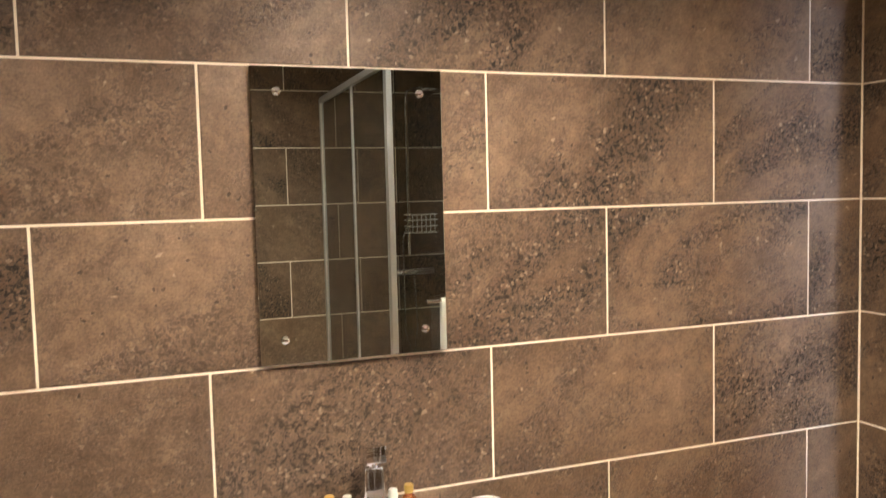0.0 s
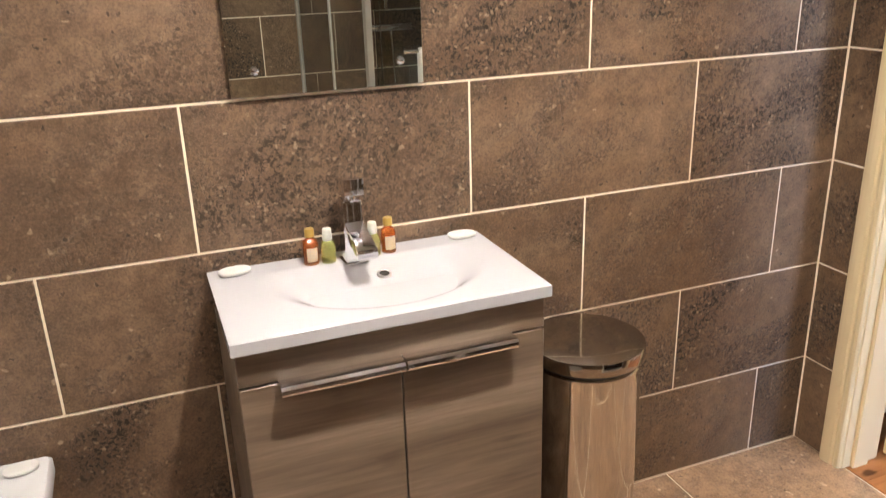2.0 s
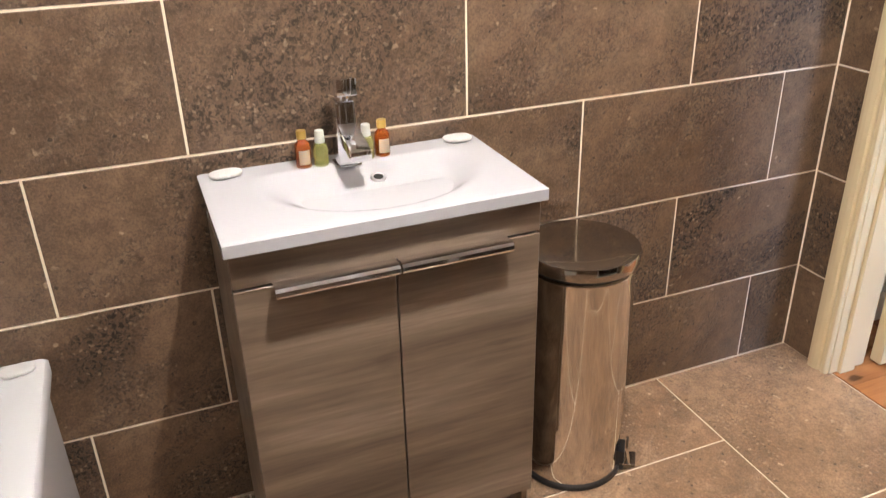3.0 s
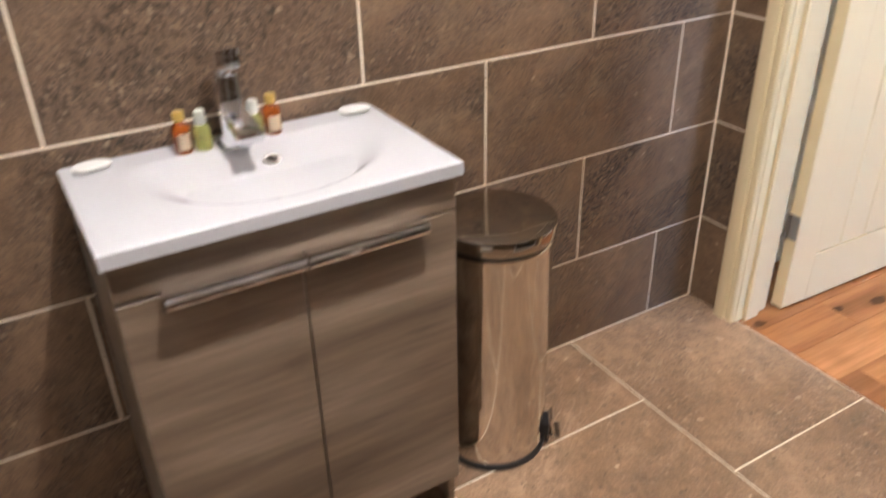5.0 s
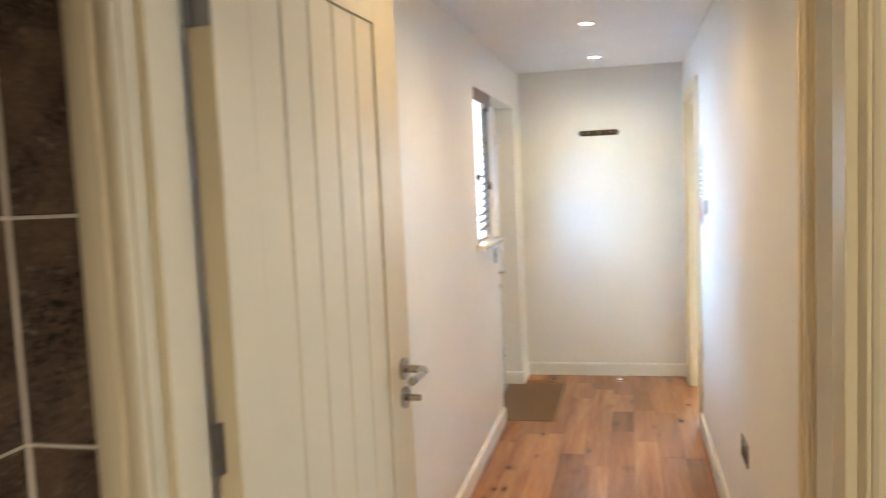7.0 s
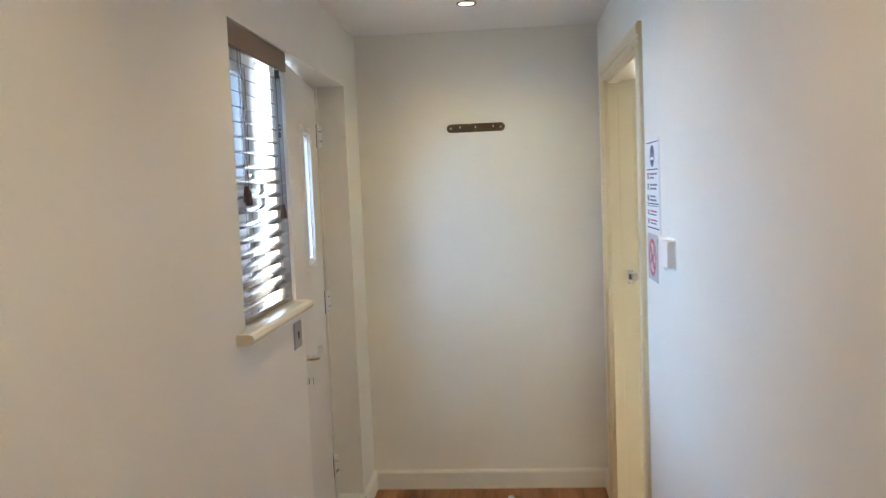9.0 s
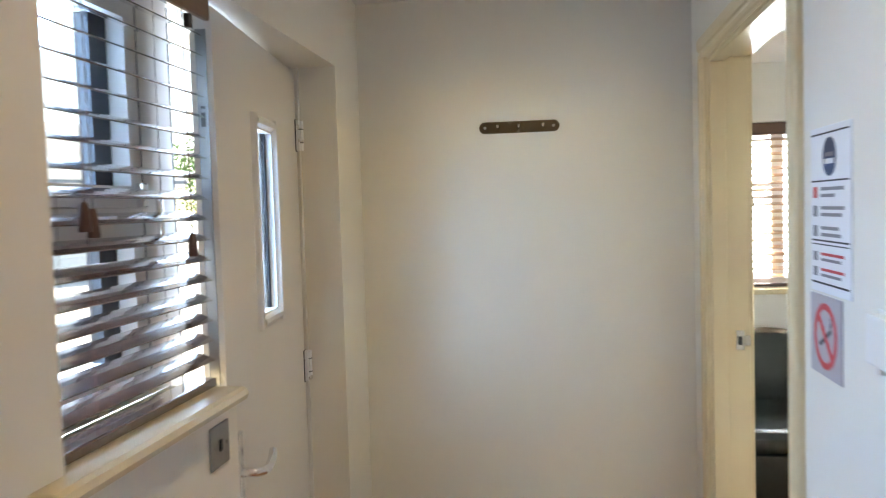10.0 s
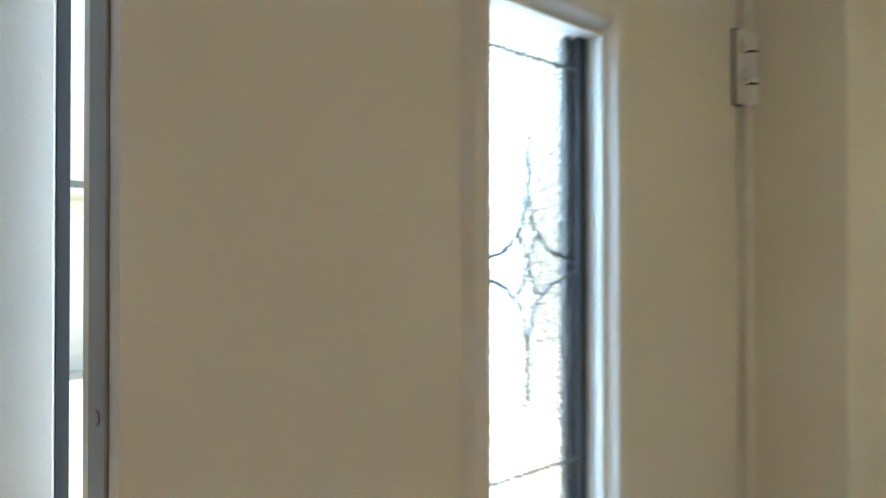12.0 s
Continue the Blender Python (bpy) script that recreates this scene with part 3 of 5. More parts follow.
# ---- vanity unit ----
def vanity():
    x0, x1, yf, zt = -1.678, -1.076, -0.345, 0.845
    cab = thing("vanity_unit", "grey-brown wood-grain vanity cabinet with two closed doors", "cabinet", "", pose(-1.377, -0.172, 0))
    off = Vector((1.377, 0.172, 0))
    def b(*a, bevel=0.0015):
        bm = bbox(*a, bevel, 1)
        bmesh.ops.translate(bm, verts=bm.verts, vec=off)
        return bm
    part("side_panel", b(x0 + 0.004, x0 + 0.02, yf + 0.02, -0.002, 0.0, 0.8195), VANITY_WOOD, cab)
    part("side_panel", b(x1 - 0.02, x1 - 0.004, yf + 0.02, -0.002, 0.0, 0.8195), VANITY_WOOD, cab)
    part("bottom_panel", b(x0 + 0.02, x1 - 0.02, yf + 0.02, -0.002, 0.095, 0.111), VANITY_WOOD, cab)
    part("plinth", b(x0 + 0.02, x1 - 0.02, -0.27, -0.254, 0.0, 0.095), VANITY_WOOD, cab, "recessed plinth panel")
    part("fascia", b(x0 + 0.004, x1 - 0.004, yf, yf + 0.019, 0.7505, 0.8195), VANITY_WOOD, cab, "fixed wood-grain fascia")
    xm = -1.3775
    for a, c, hl, hr in ((x0 + 0.004, xm - 0.0015, -1.606, xm - 0.002), (xm + 0.0015, x1 - 0.004, xm + 0.002, -1.152)):
        d = part("door", b(a, c, yf, yf + 0.018, 0.088, 0.746), VANITY_WOOD, cab, "wood-grain cabinet door")
        prof = [(0.0095, 0.0), (0.0105, 0.020), (0.009, 0.028), (0.004, 0.033), (-0.003, 0.034), (-0.0085, 0.031), (-0.0115, 0.025), (-0.0115, 0.019), (-0.004, 0.017), (-0.002, 0.0)]
        hb = prism([(zz, yy) for zz, yy in prof], (hl, yf, 0.7425), (hr, yf, 0.7425), (0, 0, 1), (0, -1, 0))
        bmesh.ops.translate(hb, verts=hb.verts, vec=off)
        part("handle", hb, CHROME, d, "long polished chrome edge pull")
    # ceramic basin: a slab whose top dips into a wide shallow bowl
    bas = thing("washbasin", "white ceramic slab washbasin with a wide shallow bowl", "basin", "", pose(-1.377, -0.18, 0.81))
    bm = bmesh.new()
    nx, ny = 72, 48
    bx0, bx1, by0, by1 = -1.681, -1.073, -0.362, -0.001
    grid = []
    for j in range(ny + 1):
        row = []
        for i in range(nx + 1):
            u, v = i / nx, j / ny
            x, y = bx0 + (bx1 - bx0) * u, by0 + (by1 - by0) * v
            # bowl: the floor ramps down from the rear to a steep rounded front
            u2 = (x + 1.355) / 0.245
            r = math.hypot(u2, min(0.0, y + 0.115) / 0.222)
            s = min(1.0, max(0.0, (r - 0.82 + 0.3 * min(1.0, abs(u2))) / (0.12 + 0.36 * min(1.0, abs(u2)))))
            s = s * s * (3 - 2 * s)
            rear = min(1.0, max(0.0, (-0.066 - y) / 0.19))
            z = zt - 0.04 * rear ** 0.75 * (1 - s)
            # lip rounded at the outer edge
            e = min(x - bx0, bx1 - x, y - by0)
            if e < 0.004:
                z -= 0.002 * (1 - e / 0.004)
            row.append(bm.verts.new((x + 1.377, y + 0.18, z - 0.81)))
        grid.append(row)
    for j in range(ny):
        for i in range(nx):
            bm.faces.new((grid[j][i], grid[j][i + 1], grid[j + 1][i + 1], grid[j + 1][i]))
    low = []
    ring = [grid[0][i] for i in range(nx + 1)] + [grid[j][nx] for j in range(1, ny + 1)] + [grid[ny][i] for i in range(nx - 1, -1, -1)] + [grid[j][0] for j in range(ny - 1, 0, -1)]
    for v in ring:
        low.append(bm.verts.new((v.co.x, v.co.y, 0.0102)))
    for k in range(len(ring)):
        l = (k + 1) % len(ring)
        bm.faces.new((ring[k], low[k], low[l], ring[l]))
    bm.faces.new(low)
    part("bowl", bm, CERAMIC, bas, "glazed white ceramic bowl", True)
    def loc(x, y, z):
        return (x + 1.377, y + 0.18, z - 0.81)
    p = Vector(loc(-1.338, -0.129, 0.8245))
    ov = part("overflow", bmesh.new(), HINGE, bas, "chrome overflow ring")
    rim = revolve([(0.0095, 0.001), (0.0105, 0.0068), (0.0135, 0.0068), (0.0165, 0.003), (0.017, -0.012), (0.0095, -0.012)], 28)
    tilt = Matrix.Translation(p) @ Euler((radians(13), 0, 0)).to_matrix().to_4x4()
    bmesh.ops.transform(rim, matrix=tilt, verts=rim.verts)
    rim.to_mesh(ov.data)
    rim.free()
    hole = revolve([(0.0, 0.0065), (0.0105, 0.0065), (0.0105, -0.004), (0.0, -0.004)], 20)
    bmesh.ops.transform(hole, matrix=tilt, verts=hole.verts)
    part("overflow_hole", hole, BLACK, ov)
    # chrome waste in darker satin grey; the tiles' dark reflection is in its colour
    part("waste", revolve([(0.0, 0.011), (0.014, 0.0095), (0.024, 0.005), (0.030, 0.0005), (0.033, -0.003), (0.0, -0.006)], 32, loc(-1.39, -0.240, 0.8065)), SATIN, bas, "chrome click waste", True)
    # mixer tap
    tap = thing("mixer_tap", "polished chrome square-bodied single lever basin mixer", "tap", "", pose(-1.383, -0.062, zt - 0.001))
    part("base", bbox(-0.026, 0.026, -0.026, 0.026, 0, 0.004, 0.002), CHROME, tap)
    body = bbox(-0.021, 0.021, -0.022, 0.022, 0.003, 0.136, 0.005, 3)
    for v in body.verts:
        k = v.co.z / 0.136
        v.co.x *= 1.08 - 0.12 * k
        v.co.y *= 1.08 - 0.1 * k
    part("body", body, CHROME, tap, "", True)
    sp = bbox(-0.019, 0.019, -0.118, -0.012, 0.058, 0.094, 0.004, 2)
    for v in sp.verts:
        k = (-0.012 - v.co.y) / 0.106
        v.co.z -= 0.018 * k + (0.014 * k if v.co.z > 0.08 else 0)
        v.co.x *= 1.0 + 0.12 * k
    part("spout", sp, CHROME, tap, "", True)
    lv = bbox(-0.021, 0.021, -0.042, 0.022, 0.141, 0.176, 0.005, 2)
    for v in lv.verts:
        k = (0.022 - v.co.y) / 0.064
        v.co.z += 0.010 * k
    part("lever", lv, CHROME, tap, "", True)
    part("neck", bcyl((0, 0, 0.133), (0, 0, 0.145), 0.016, 24), CHROME, tap)


vanity()


def bottle(x, y, amber):
    label = "small amber toiletry bottle with a gold cap and paper label" if amber else "small yellow-green toiletry bottle with a frosted cap"
    th = thing("toiletry_bottle", label, "bottle", "toiletries on the basin", pose(x, y, 0.8435, 0, 0, -12))
    if amber:
        part("body", revolve([(0, 0.001), (0.0145, 0), (0.016, 0.003), (0.016, 0.045), (0.0145, 0.052), (0.0085, 0.058), (0.0085, 0.066), (0, 0.066)], 28), AMBER, th, "", True)
        part("cap", revolve([(0, 0.062), (0.0098, 0.062), (0.0102, 0.064), (0.0102, 0.077), (0.009, 0.079), (0, 0.079)], 24), GOLD, th, "gold screw cap", True)
        lab = bmesh.new()
        cols = []
        for i in range(9):
            a = radians(-120 + i * 11.0)
            cols.append([lab.verts.new((0.0164 * math.cos(a), 0.0164 * math.sin(a), z)) for z in (0.010, 0.040)])
        for a, b in zip(cols, cols[1:]):
            lab.faces.new((a[0], b[0], b[1], a[1]))
        bmesh.ops.solidify(lab, geom=lab.faces[:], thickness=-0.0003)
        part("label", lab, LABEL, th, "cream paper label")
    else:
        part("body", revolve([(0, 0.001), (0.014, 0), (0.0155, 0.003), (0.0155, 0.036), (0.0135, 0.045), (0.009, 0.05), (0.009, 0.054), (0, 0.054)], 28), LIME, th, "", True)
        part("cap", revolve([(0, 0.050), (0.0102, 0.050), (0.0105, 0.052), (0.0095, 0.073), (0.0085, 0.075), (0, 0.075)], 24), FROST, th, "frosted cap", True)


bottle(-1.470, -0.046, True)
bottle(-1.434, -0.050, False)
bottle(-1.336, -0.050, False)
bottle(-1.300, -0.046, True)


def soap(x, y, z, turn):
    bm = bmesh.new()
    bmesh.ops.create_uvsphere(bm, u_segments=28, v_segments=14, radius=1.0)
    for v in bm.verts:
        c = v.co
        c.x, c.y, c.z = math.copysign(abs(c.x) ** 0.8, c.x) * 0.033, math.copysign(abs(c.y) ** 0.8, c.y) * 0.022, math.copysign(abs(c.z) ** 0.6, c.z) * 0.0065
    ob = obj("soap_bar", bm, SOAP, None, "", True)
    ob.matrix_world = pose(x, y, z + 0.0063, 0, 0, turn)
    tagged(ob, "small oval white guest soap bar", "soap", "guest soaps")


soap(-1.627, -0.036, 0.845, 8)
soap(-1.122, -0.030, 0.845, -4)
soap(-2.085, -0.045, 0.505, 12)


# ---- pedal bin ----
def pedal_bin():
    th = thing("pedal_bin", "tall polished stainless steel pedal bin with a darkly reflecting lid", "bin", "", pose(-0.89, -0.195, 0))
    part("base", revolve([(0, 0), (0.128, 0), (0.131, 0.003), (0.131, 0.014), (0.127, 0.018), (0, 0.018)], 64), BLACK, th, "black plastic base ring", True)
    part("body", revolve([(0.1255, 0.016), (0.1275, 0.02), (0.1265, 0.03), (0.1265, 0.565), (0.128, 0.572), (0.122, 0.576), (0.122, 0.016)], 72), STEEL, th, "polished stainless steel drum", True)
    part("lid_gap", revolve([(0, 0.574), (0.1215, 0.574), (0.1215, 0.596), (0, 0.596)], 64), BLACK, th)
    part("lid", revolve([(0.124, 0.586), (0.1325, 0.586), (0.134, 0.590), (0.134, 0.613), (0.1325, 0.6165), (0.129, 0.618), (0.085, 0.6205), (0.045, 0.622), (0, 0.6225)], 72), LID_STEEL, th, "domed polished lid", True)
    a = radians(-36)
    c, s = math.cos(a), math.sin(a)
    def turn(bm):
        bmesh.ops.rotate(bm, verts=bm.verts, cent=(0, 0, 0), matrix=Matrix.Rotation(a, 3, "Z"))
        return bm
    part("pedal_housing", turn(bbox(0.108, 0.14, -0.026, 0.026, 0.002, 0.06, 0.004)), BLACK, th)
    pd = bbox(0.126, 0.168, -0.026, 0.026, 0.018, 0.024, 0.002)
    box(pd, 0.150, 0.157, -0.024, 0.024, 0.022, 0.072, 0.002)
    for v in pd.verts:
        v.co.x -= 0.2 * max(0, v.co.z - 0.024)
    part("pedal", turn(pd), STEEL, th, "steel foot pedal")
    part("hinge_box", turn(bbox(-0.142, -0.126, -0.03, 0.03, 0.545, 0.602, 0.004)), BLACK, th)


pedal_bin()


# ---- mirror ----
def wall_mirror():
    th = thing("wall_mirror", "frameless rectangular mirror fixed with four chrome studs", "mirror", "", pose(-1.392, -0.010, 1.493))
    part("glass", bbox(-0.199, 0.199, -0.0025, 0.0025, -0.299, 0.299, 0.0012, 1), MIRROR, th, "silvered mirror glass")
    part("backing", bbox(-0.195, 0.195, 0.003, 0.0095, -0.295, 0.295), DARKGREY, th)
    for sx in (-0.149, 0.149):
        for sz in (-0.249, 0.249):
            st = revolve([(0.0, 0.011), (0.004, 0.0105), (0.0075, 0.007), (0.009, 0.003), (0.009, 0.0), (0, 0)], 20)
            bmesh.ops.rotate(st, verts=st.verts, cent=(0, 0, 0), matrix=Matrix.Rotation(radians(90), 3, "X"))
            bmesh.ops.translate(st, verts=st.verts, vec=(sx, -0.0025, sz))
            part("stud", st, CHROME, th, "chrome dome stud", True)


wall_mirror()


# ---- bath ----
def bath():
    th = thing("bathtub", "white acrylic bath with a flat rim along the tiled wall", "bath", "", pose(-2.39, -0.86, 0))
    X0, X1, Y0, Y1, Z = -0.358, 0.358, -0.84, 0.858, 0.505
    bm = bmesh.new()
    loops = []
    for inset, z in ((0.0, Z - 0.035), (0.0, Z - 0.006), (0.005, Z), (0.07, Z), (0.078, Z - 0.006), (0.10, Z - 0.16), (0.13, Z - 0.36), (0.19, Z - 0.40)):
        ring = []
        rad = 0.012 if inset < 0.02 else 0.11
        for cx, cy, a0 in ((X1 - inset - rad, Y1 - inset - rad, 0), (X0 + inset + rad, Y1 - inset - rad, 90), (X0 + inset + rad, Y0 + inset + rad, 180), (X1 - inset - rad, Y0 + inset + rad, 270)):
            for k in range(9):
                t = radians(a0 + k * 11.25)
                ring.append(bm.verts.new((cx + rad * math.cos(t), cy + rad * math.sin(t), z)))
        loops.append(ring)
    for a, b in zip(loops, loops[1:]):
        for i in range(len(a)):
            j = (i + 1) % len(a)
            bm.faces.new((a[i], a[j], b[j], b[i]))
    bm.faces.new(loops[-1])
    part("tub", bm, ACRYLIC, th, "", True)
    part("side_panel", bbox(X1 - 0.032, X1 - 0.018, Y0 + 0.01, Y1 - 0.002, 0.0, Z - 0.03, 0.002, 1), ACRYLIC, th, "glossy white bath panel")
    part("end_panel", bbox(X0 + 0.01, X1 - 0.034, Y0 + 0.01, Y0 + 0.024, 0.0, Z - 0.03, 0.002, 1), ACRYLIC, th)


bath()


# ---- shower enclosure, seen in the mirror ----
def shower():
    sx, sy, top = -0.907, -1.40, 2.06
    tray = obj("shower_tray", bbox(sx - 0.03, -0.002, BY0 + 0.002, sy + 0.03, 0.0, 0.09, 0.012, 3), ACRYLIC, None, "", True)
    tagged(tray, "white shower tray on the tiled floor", "shower tray")
    th = thing("shower_enclosure", "clear glass shower enclosure with aluminium profiles", "shower", "", pose(sx, sy, 0.09))
    L, W = BY0 - sy, -sx
    H = top - 0.09
    for a, b in ((L + 0.02, -0.58), (-0.57, -0.03)):
        p = part("glass_panel", bbox(-0.003, 0.003, a, b, 0.03, H - 0.02), SHOWER_GLASS, th, "clear glass side panel")
    p = part("glass_panel", bbox(0.03, W - 0.03, -0.003, 0.003, 0.03, H - 0.02), SHOWER_GLASS, th, "clear glass front panel")
    for y0, y1, w in ((L + 0.002, L + 0.028, 0.012), (-0.59, -0.565, 0.007), (-0.02, 0.02, 0.012)):
        part("profile", bbox(-w, w, y0, y1, 0, H, 0.004), ALU, th, "satin aluminium upright")
    part("profile", bbox(W - 0.03, W - 0.003, -0.012, 0.012, 0, H, 0.004), ALU, th)
    for z in (0.0, H - 0.03):
        part("rail", bbox(-0.014, 0.014, L + 0.028, -0.02, z, z + 0.03, 0.004), ALU, th)
        part("rail", bbox(0.02, W - 0.03, -0.014, 0.014, z, z + 0.03, 0.004), ALU, th)
    rs = thing("shower_riser", "chrome shower riser rail with a round head and hose", "shower head", "", pose(-0.445, BY0 + 0.05, 1.1))
    part("pole", bcyl((0, 0, 0.1), (0, 0, 0.98), 0.010, 16), CHROME, rs)
    for z in (0.14, 0.95):
        part("bracket", bcyl((0, -0.048, z), (0, 0.004, z), 0.013, 16), CHROME, rs)
    part("arm", tube([(0, 0, 0.97), (0.0, 0.02, 1.0), (0.03, 0.07, 1.01), (0.06, 0.13, 1.0)], 0.009, 12), CHROME, rs, "", True)
    part("head", revolve([(0, 0.02), (0.02, 0.018), (0.07, 0.006), (0.078, 0), (0.075, -0.008), (0, -0.008)], 36, (0.07, 0.15, 0.985)), CHROME, rs, "round rain shower head", True)
    part("mixer_bar", bcyl((-0.1, -0.01, 0.0), (0.14, -0.01, 0.0), 0.02, 24), CHROME, rs)
    part("hose", tube([(0.02, 0.0, -0.02), (0.03, 0.02, -0.3), (0.0, 0.03, -0.5), (-0.05, 0.03, -0.3), (-0.04, 0.02, 0.2), (0, 0.01, 0.3)], 0.007, 10), CHROME, rs, "", True)
    bk = thing("shower_basket", "pale wire shower basket on the tiled wall", "basket", "", pose(-0.38, BY0 + 0.001, 1.32))
    WIRE = WHITE_PLASTIC
    for z in (0.0, 0.035, 0.07, 0.10):
        part("wire", tube([(-0.075, 0.0, z), (-0.075, 0.1, z), (0.085, 0.1, z), (0.085, 0.0, z)], 0.0034, 8), WIRE, bk)
    for k in range(6):
        part("wire", tube([(-0.06 + k * 0.026, 0.0, 0.0), (-0.06 + k * 0.026, 0.1, 0.0), (-0.06 + k * 0.026, 0.1, 0.10)], 0.0026, 8), WIRE, bk)
    br = thing("towel_bar", "chrome towel bar on the shower glass", "towel rail", "", pose(-0.668, sy + 0.055, 1.11))
    part("bar", bcyl((-0.12, 0, 0), (0.3, 0, 0), 0.008, 14), CHROME, br)
    for x in (-0.1, 0.28):
        part("standoff", bcyl((x, -0.052, 0), (x, 0, 0), 0.009, 14), CHROME, br)
    tw = bmesh.new()
    prof = [(-0.012, -0.30), (-0.014, -0.02), (-0.010, 0.008), (0.0, 0.013), (0.010, 0.008), (0.016, -0.03), (0.018, -0.36)]
    n = 14
    rows = []
    for i in range(n + 1):
        x = -0.06 + 0.3 * i / n
        rows.append([tw.verts.new((x + 0.004 * math.sin(7 * z), y + 0.003 * math.sin(i * 1.3) * max(0, -z) * 4, z)) for y, z in prof])
    for a, b in zip(rows, rows[1:]):
        for k in range(len(prof) - 1):
            tw.faces.new((a[k], a[k + 1], b[k + 1], b[k]))
    bmesh.ops.solidify(tw, geom=tw.faces[:], thickness=0.007)
    t = obj("towel", tw, TOWEL, None, "", True)
    t.matrix_world = pose(-0.668, sy + 0.055, 1.11)
    tagged(t, "folded white terry towel hanging on a chrome bar", "towel")


shower()


# ---- front door, standing slightly ajar ----
def front_door():
    W, T, H = 0.858, 0.05, 1.978
    th = thing("front_door", "white composite front door with a leaded glass slot, ajar", "door", "", pose(4.785, 0.130, 0.012, 0, 0, 186.68))
    # local: x from hinge to free edge, room face at y = 0, body behind it
    g0, g1, z0, z1 = 0.345, 0.528, 1.252, 1.746
    slab = bmesh.new()
    for a, b, c, d in ((0.0, g0, 0, H), (g1, W, 0, H), (g0, g1, 0, z0), (g0, g1, z1, H)):
        box(slab, a, b, -T, 0, c, d)
    bmesh.ops.remove_doubles(slab, verts=slab.verts, dist=1e-5)
    part("leaf", slab, DOOR_WHITE, th, "white composite door leaf")
    gl = part("glass", bbox(g0 - 0.005, g1 + 0.005, -0.030, -0.022, z0 - 0.005, z1 + 0.005), FROSTED, th, "textured leaded glass pane")
    gl.visible_shadow = False
    bead = [(1.3 * a, b) for a, b in [(0.0, -0.02), (0.004, 0.0), (0.010, 0.012), (0.018, 0.014), (0.024, 0.010), (0.029, 0.0), (0.029, -0.006)]]
    for s, y in ((1, 0.0), (-1, -T)):
        for p, q, ac in (((g0, y, z0 - 0.0377), (g0, y, z1 + 0.0377), (-1, 0, 0)), ((g1, y, z0 - 0.0377), (g1, y, z1 + 0.0377), (1, 0, 0)), ((g0, y, z0), (g1, y, z0), (0, 0, -1)), ((g0, y, z1), (g1, y, z1), (0, 0, 1))):
            part("bead", prism(bead, p, q, ac, (0, s, 0)), UPVC, th, "white moulded glazing bead")
    # leaded pattern
    cx, cz = (g0 + g1) / 2, 1.508
    hw = (g1 - g0) / 2
    lines = [
        [(0, 0.125), (0, 0.07)], [(0, 0.07), (-0.011, 0.035), (-0.034, 0.014), (-hw, -0.004)], [(0, 0.07), (0.011, 0.035), (0.034, 0.014), (hw, -0.004)],
        [(0, -0.135), (0, -0.08)], [(0, -0.08), (-0.012, -0.042), (-0.036, -0.022), (-hw, -0.004)], [(0, -0.08), (0.012, -0.042), (0.036, -0.022), (hw, -0.004)],
        [(-0.016, 0.03), (0, 0.005), (0.016, 0.03)], [(-0.016, -0.03), (0, -0.005), (0.016, -0.03)], [(0, 0.008), (0, -0.008)],
        [(-hw, 0.205), (hw, 0.205)], [(-hw, -0.205), (hw, -0.205)],
    ]
    for ln in lines:
        part("lead_came", tube([(cx + a, -0.0315, cz + b) for a, b in ln], 0.002, 6), LEAD, gl, "lead came")
    part("glass_seal", boxes((g0, g0 + 0.016, -0.0215, -0.018, z0, z1), (g0, g0 + 0.028, -0.038, -0.0305, z0, z1), (g1 - 0.006, g1, -0.038, -0.0305, z0, z1)), DARKGREY, gl, "dark edge seal")
    # lock strip along the free edge
    st = part("lock_strip", bbox(W, W + 0.0025, -0.037, -0.013, 0.08, H - 0.05, 0.0008, 1), BRUSHED, th, "steel multipoint lock strip")
    for z in (0.25, 0.62, 0.9, 1.13, 1.19, 1.36, 1.42, 1.69, 1.75, 1.81):
        part("screw", bcyl((W + 0.002, -0.025, z), (W + 0.0035, -0.025, z), 0.005, 12), BRUSHED, st)
    for z in (0.4, 0.93, 1.715):
        part("bolt_slot", bbox(W + 0.0015, W + 0.0034, -0.030, -0.020, z, z + 0.045), BLACK, st)
    part("latch", bbox(W, W + 0.011, -0.032, -0.018, 0.985, 1.01, 0.003), CHROME, st, "chrome latch bolt")
    # lever handle on a slim plate
    hx = W - 0.066
    pl = part("handle_plate", bbox(hx - 0.014, hx + 0.014, 0, 0.009, 0.775, 1.015, 0.004, 2), CHROME, th, "slim chrome handle plate")
    part("lever", tube([(hx, 0.005, 0.918), (hx, 0.042, 0.918), (hx - 0.012, 0.054, 0.917), (hx - 0.05, 0.056, 0.912), (hx - 0.10, 0.054, 0.918), (hx - 0.125, 0.05, 0.932)], 0.0105, 14), CHROME, pl, "curved chrome lever", True)
    part("cylinder", bcyl((hx, 0.005, 0.832), (hx, 0.022, 0.832), 0.011, 18), CHROME, pl)
    part("key_turn", bbox(hx - 0.003, hx + 0.003, 0.02, 0.038, 0.818, 0.846, 0.002), CHROME, pl)
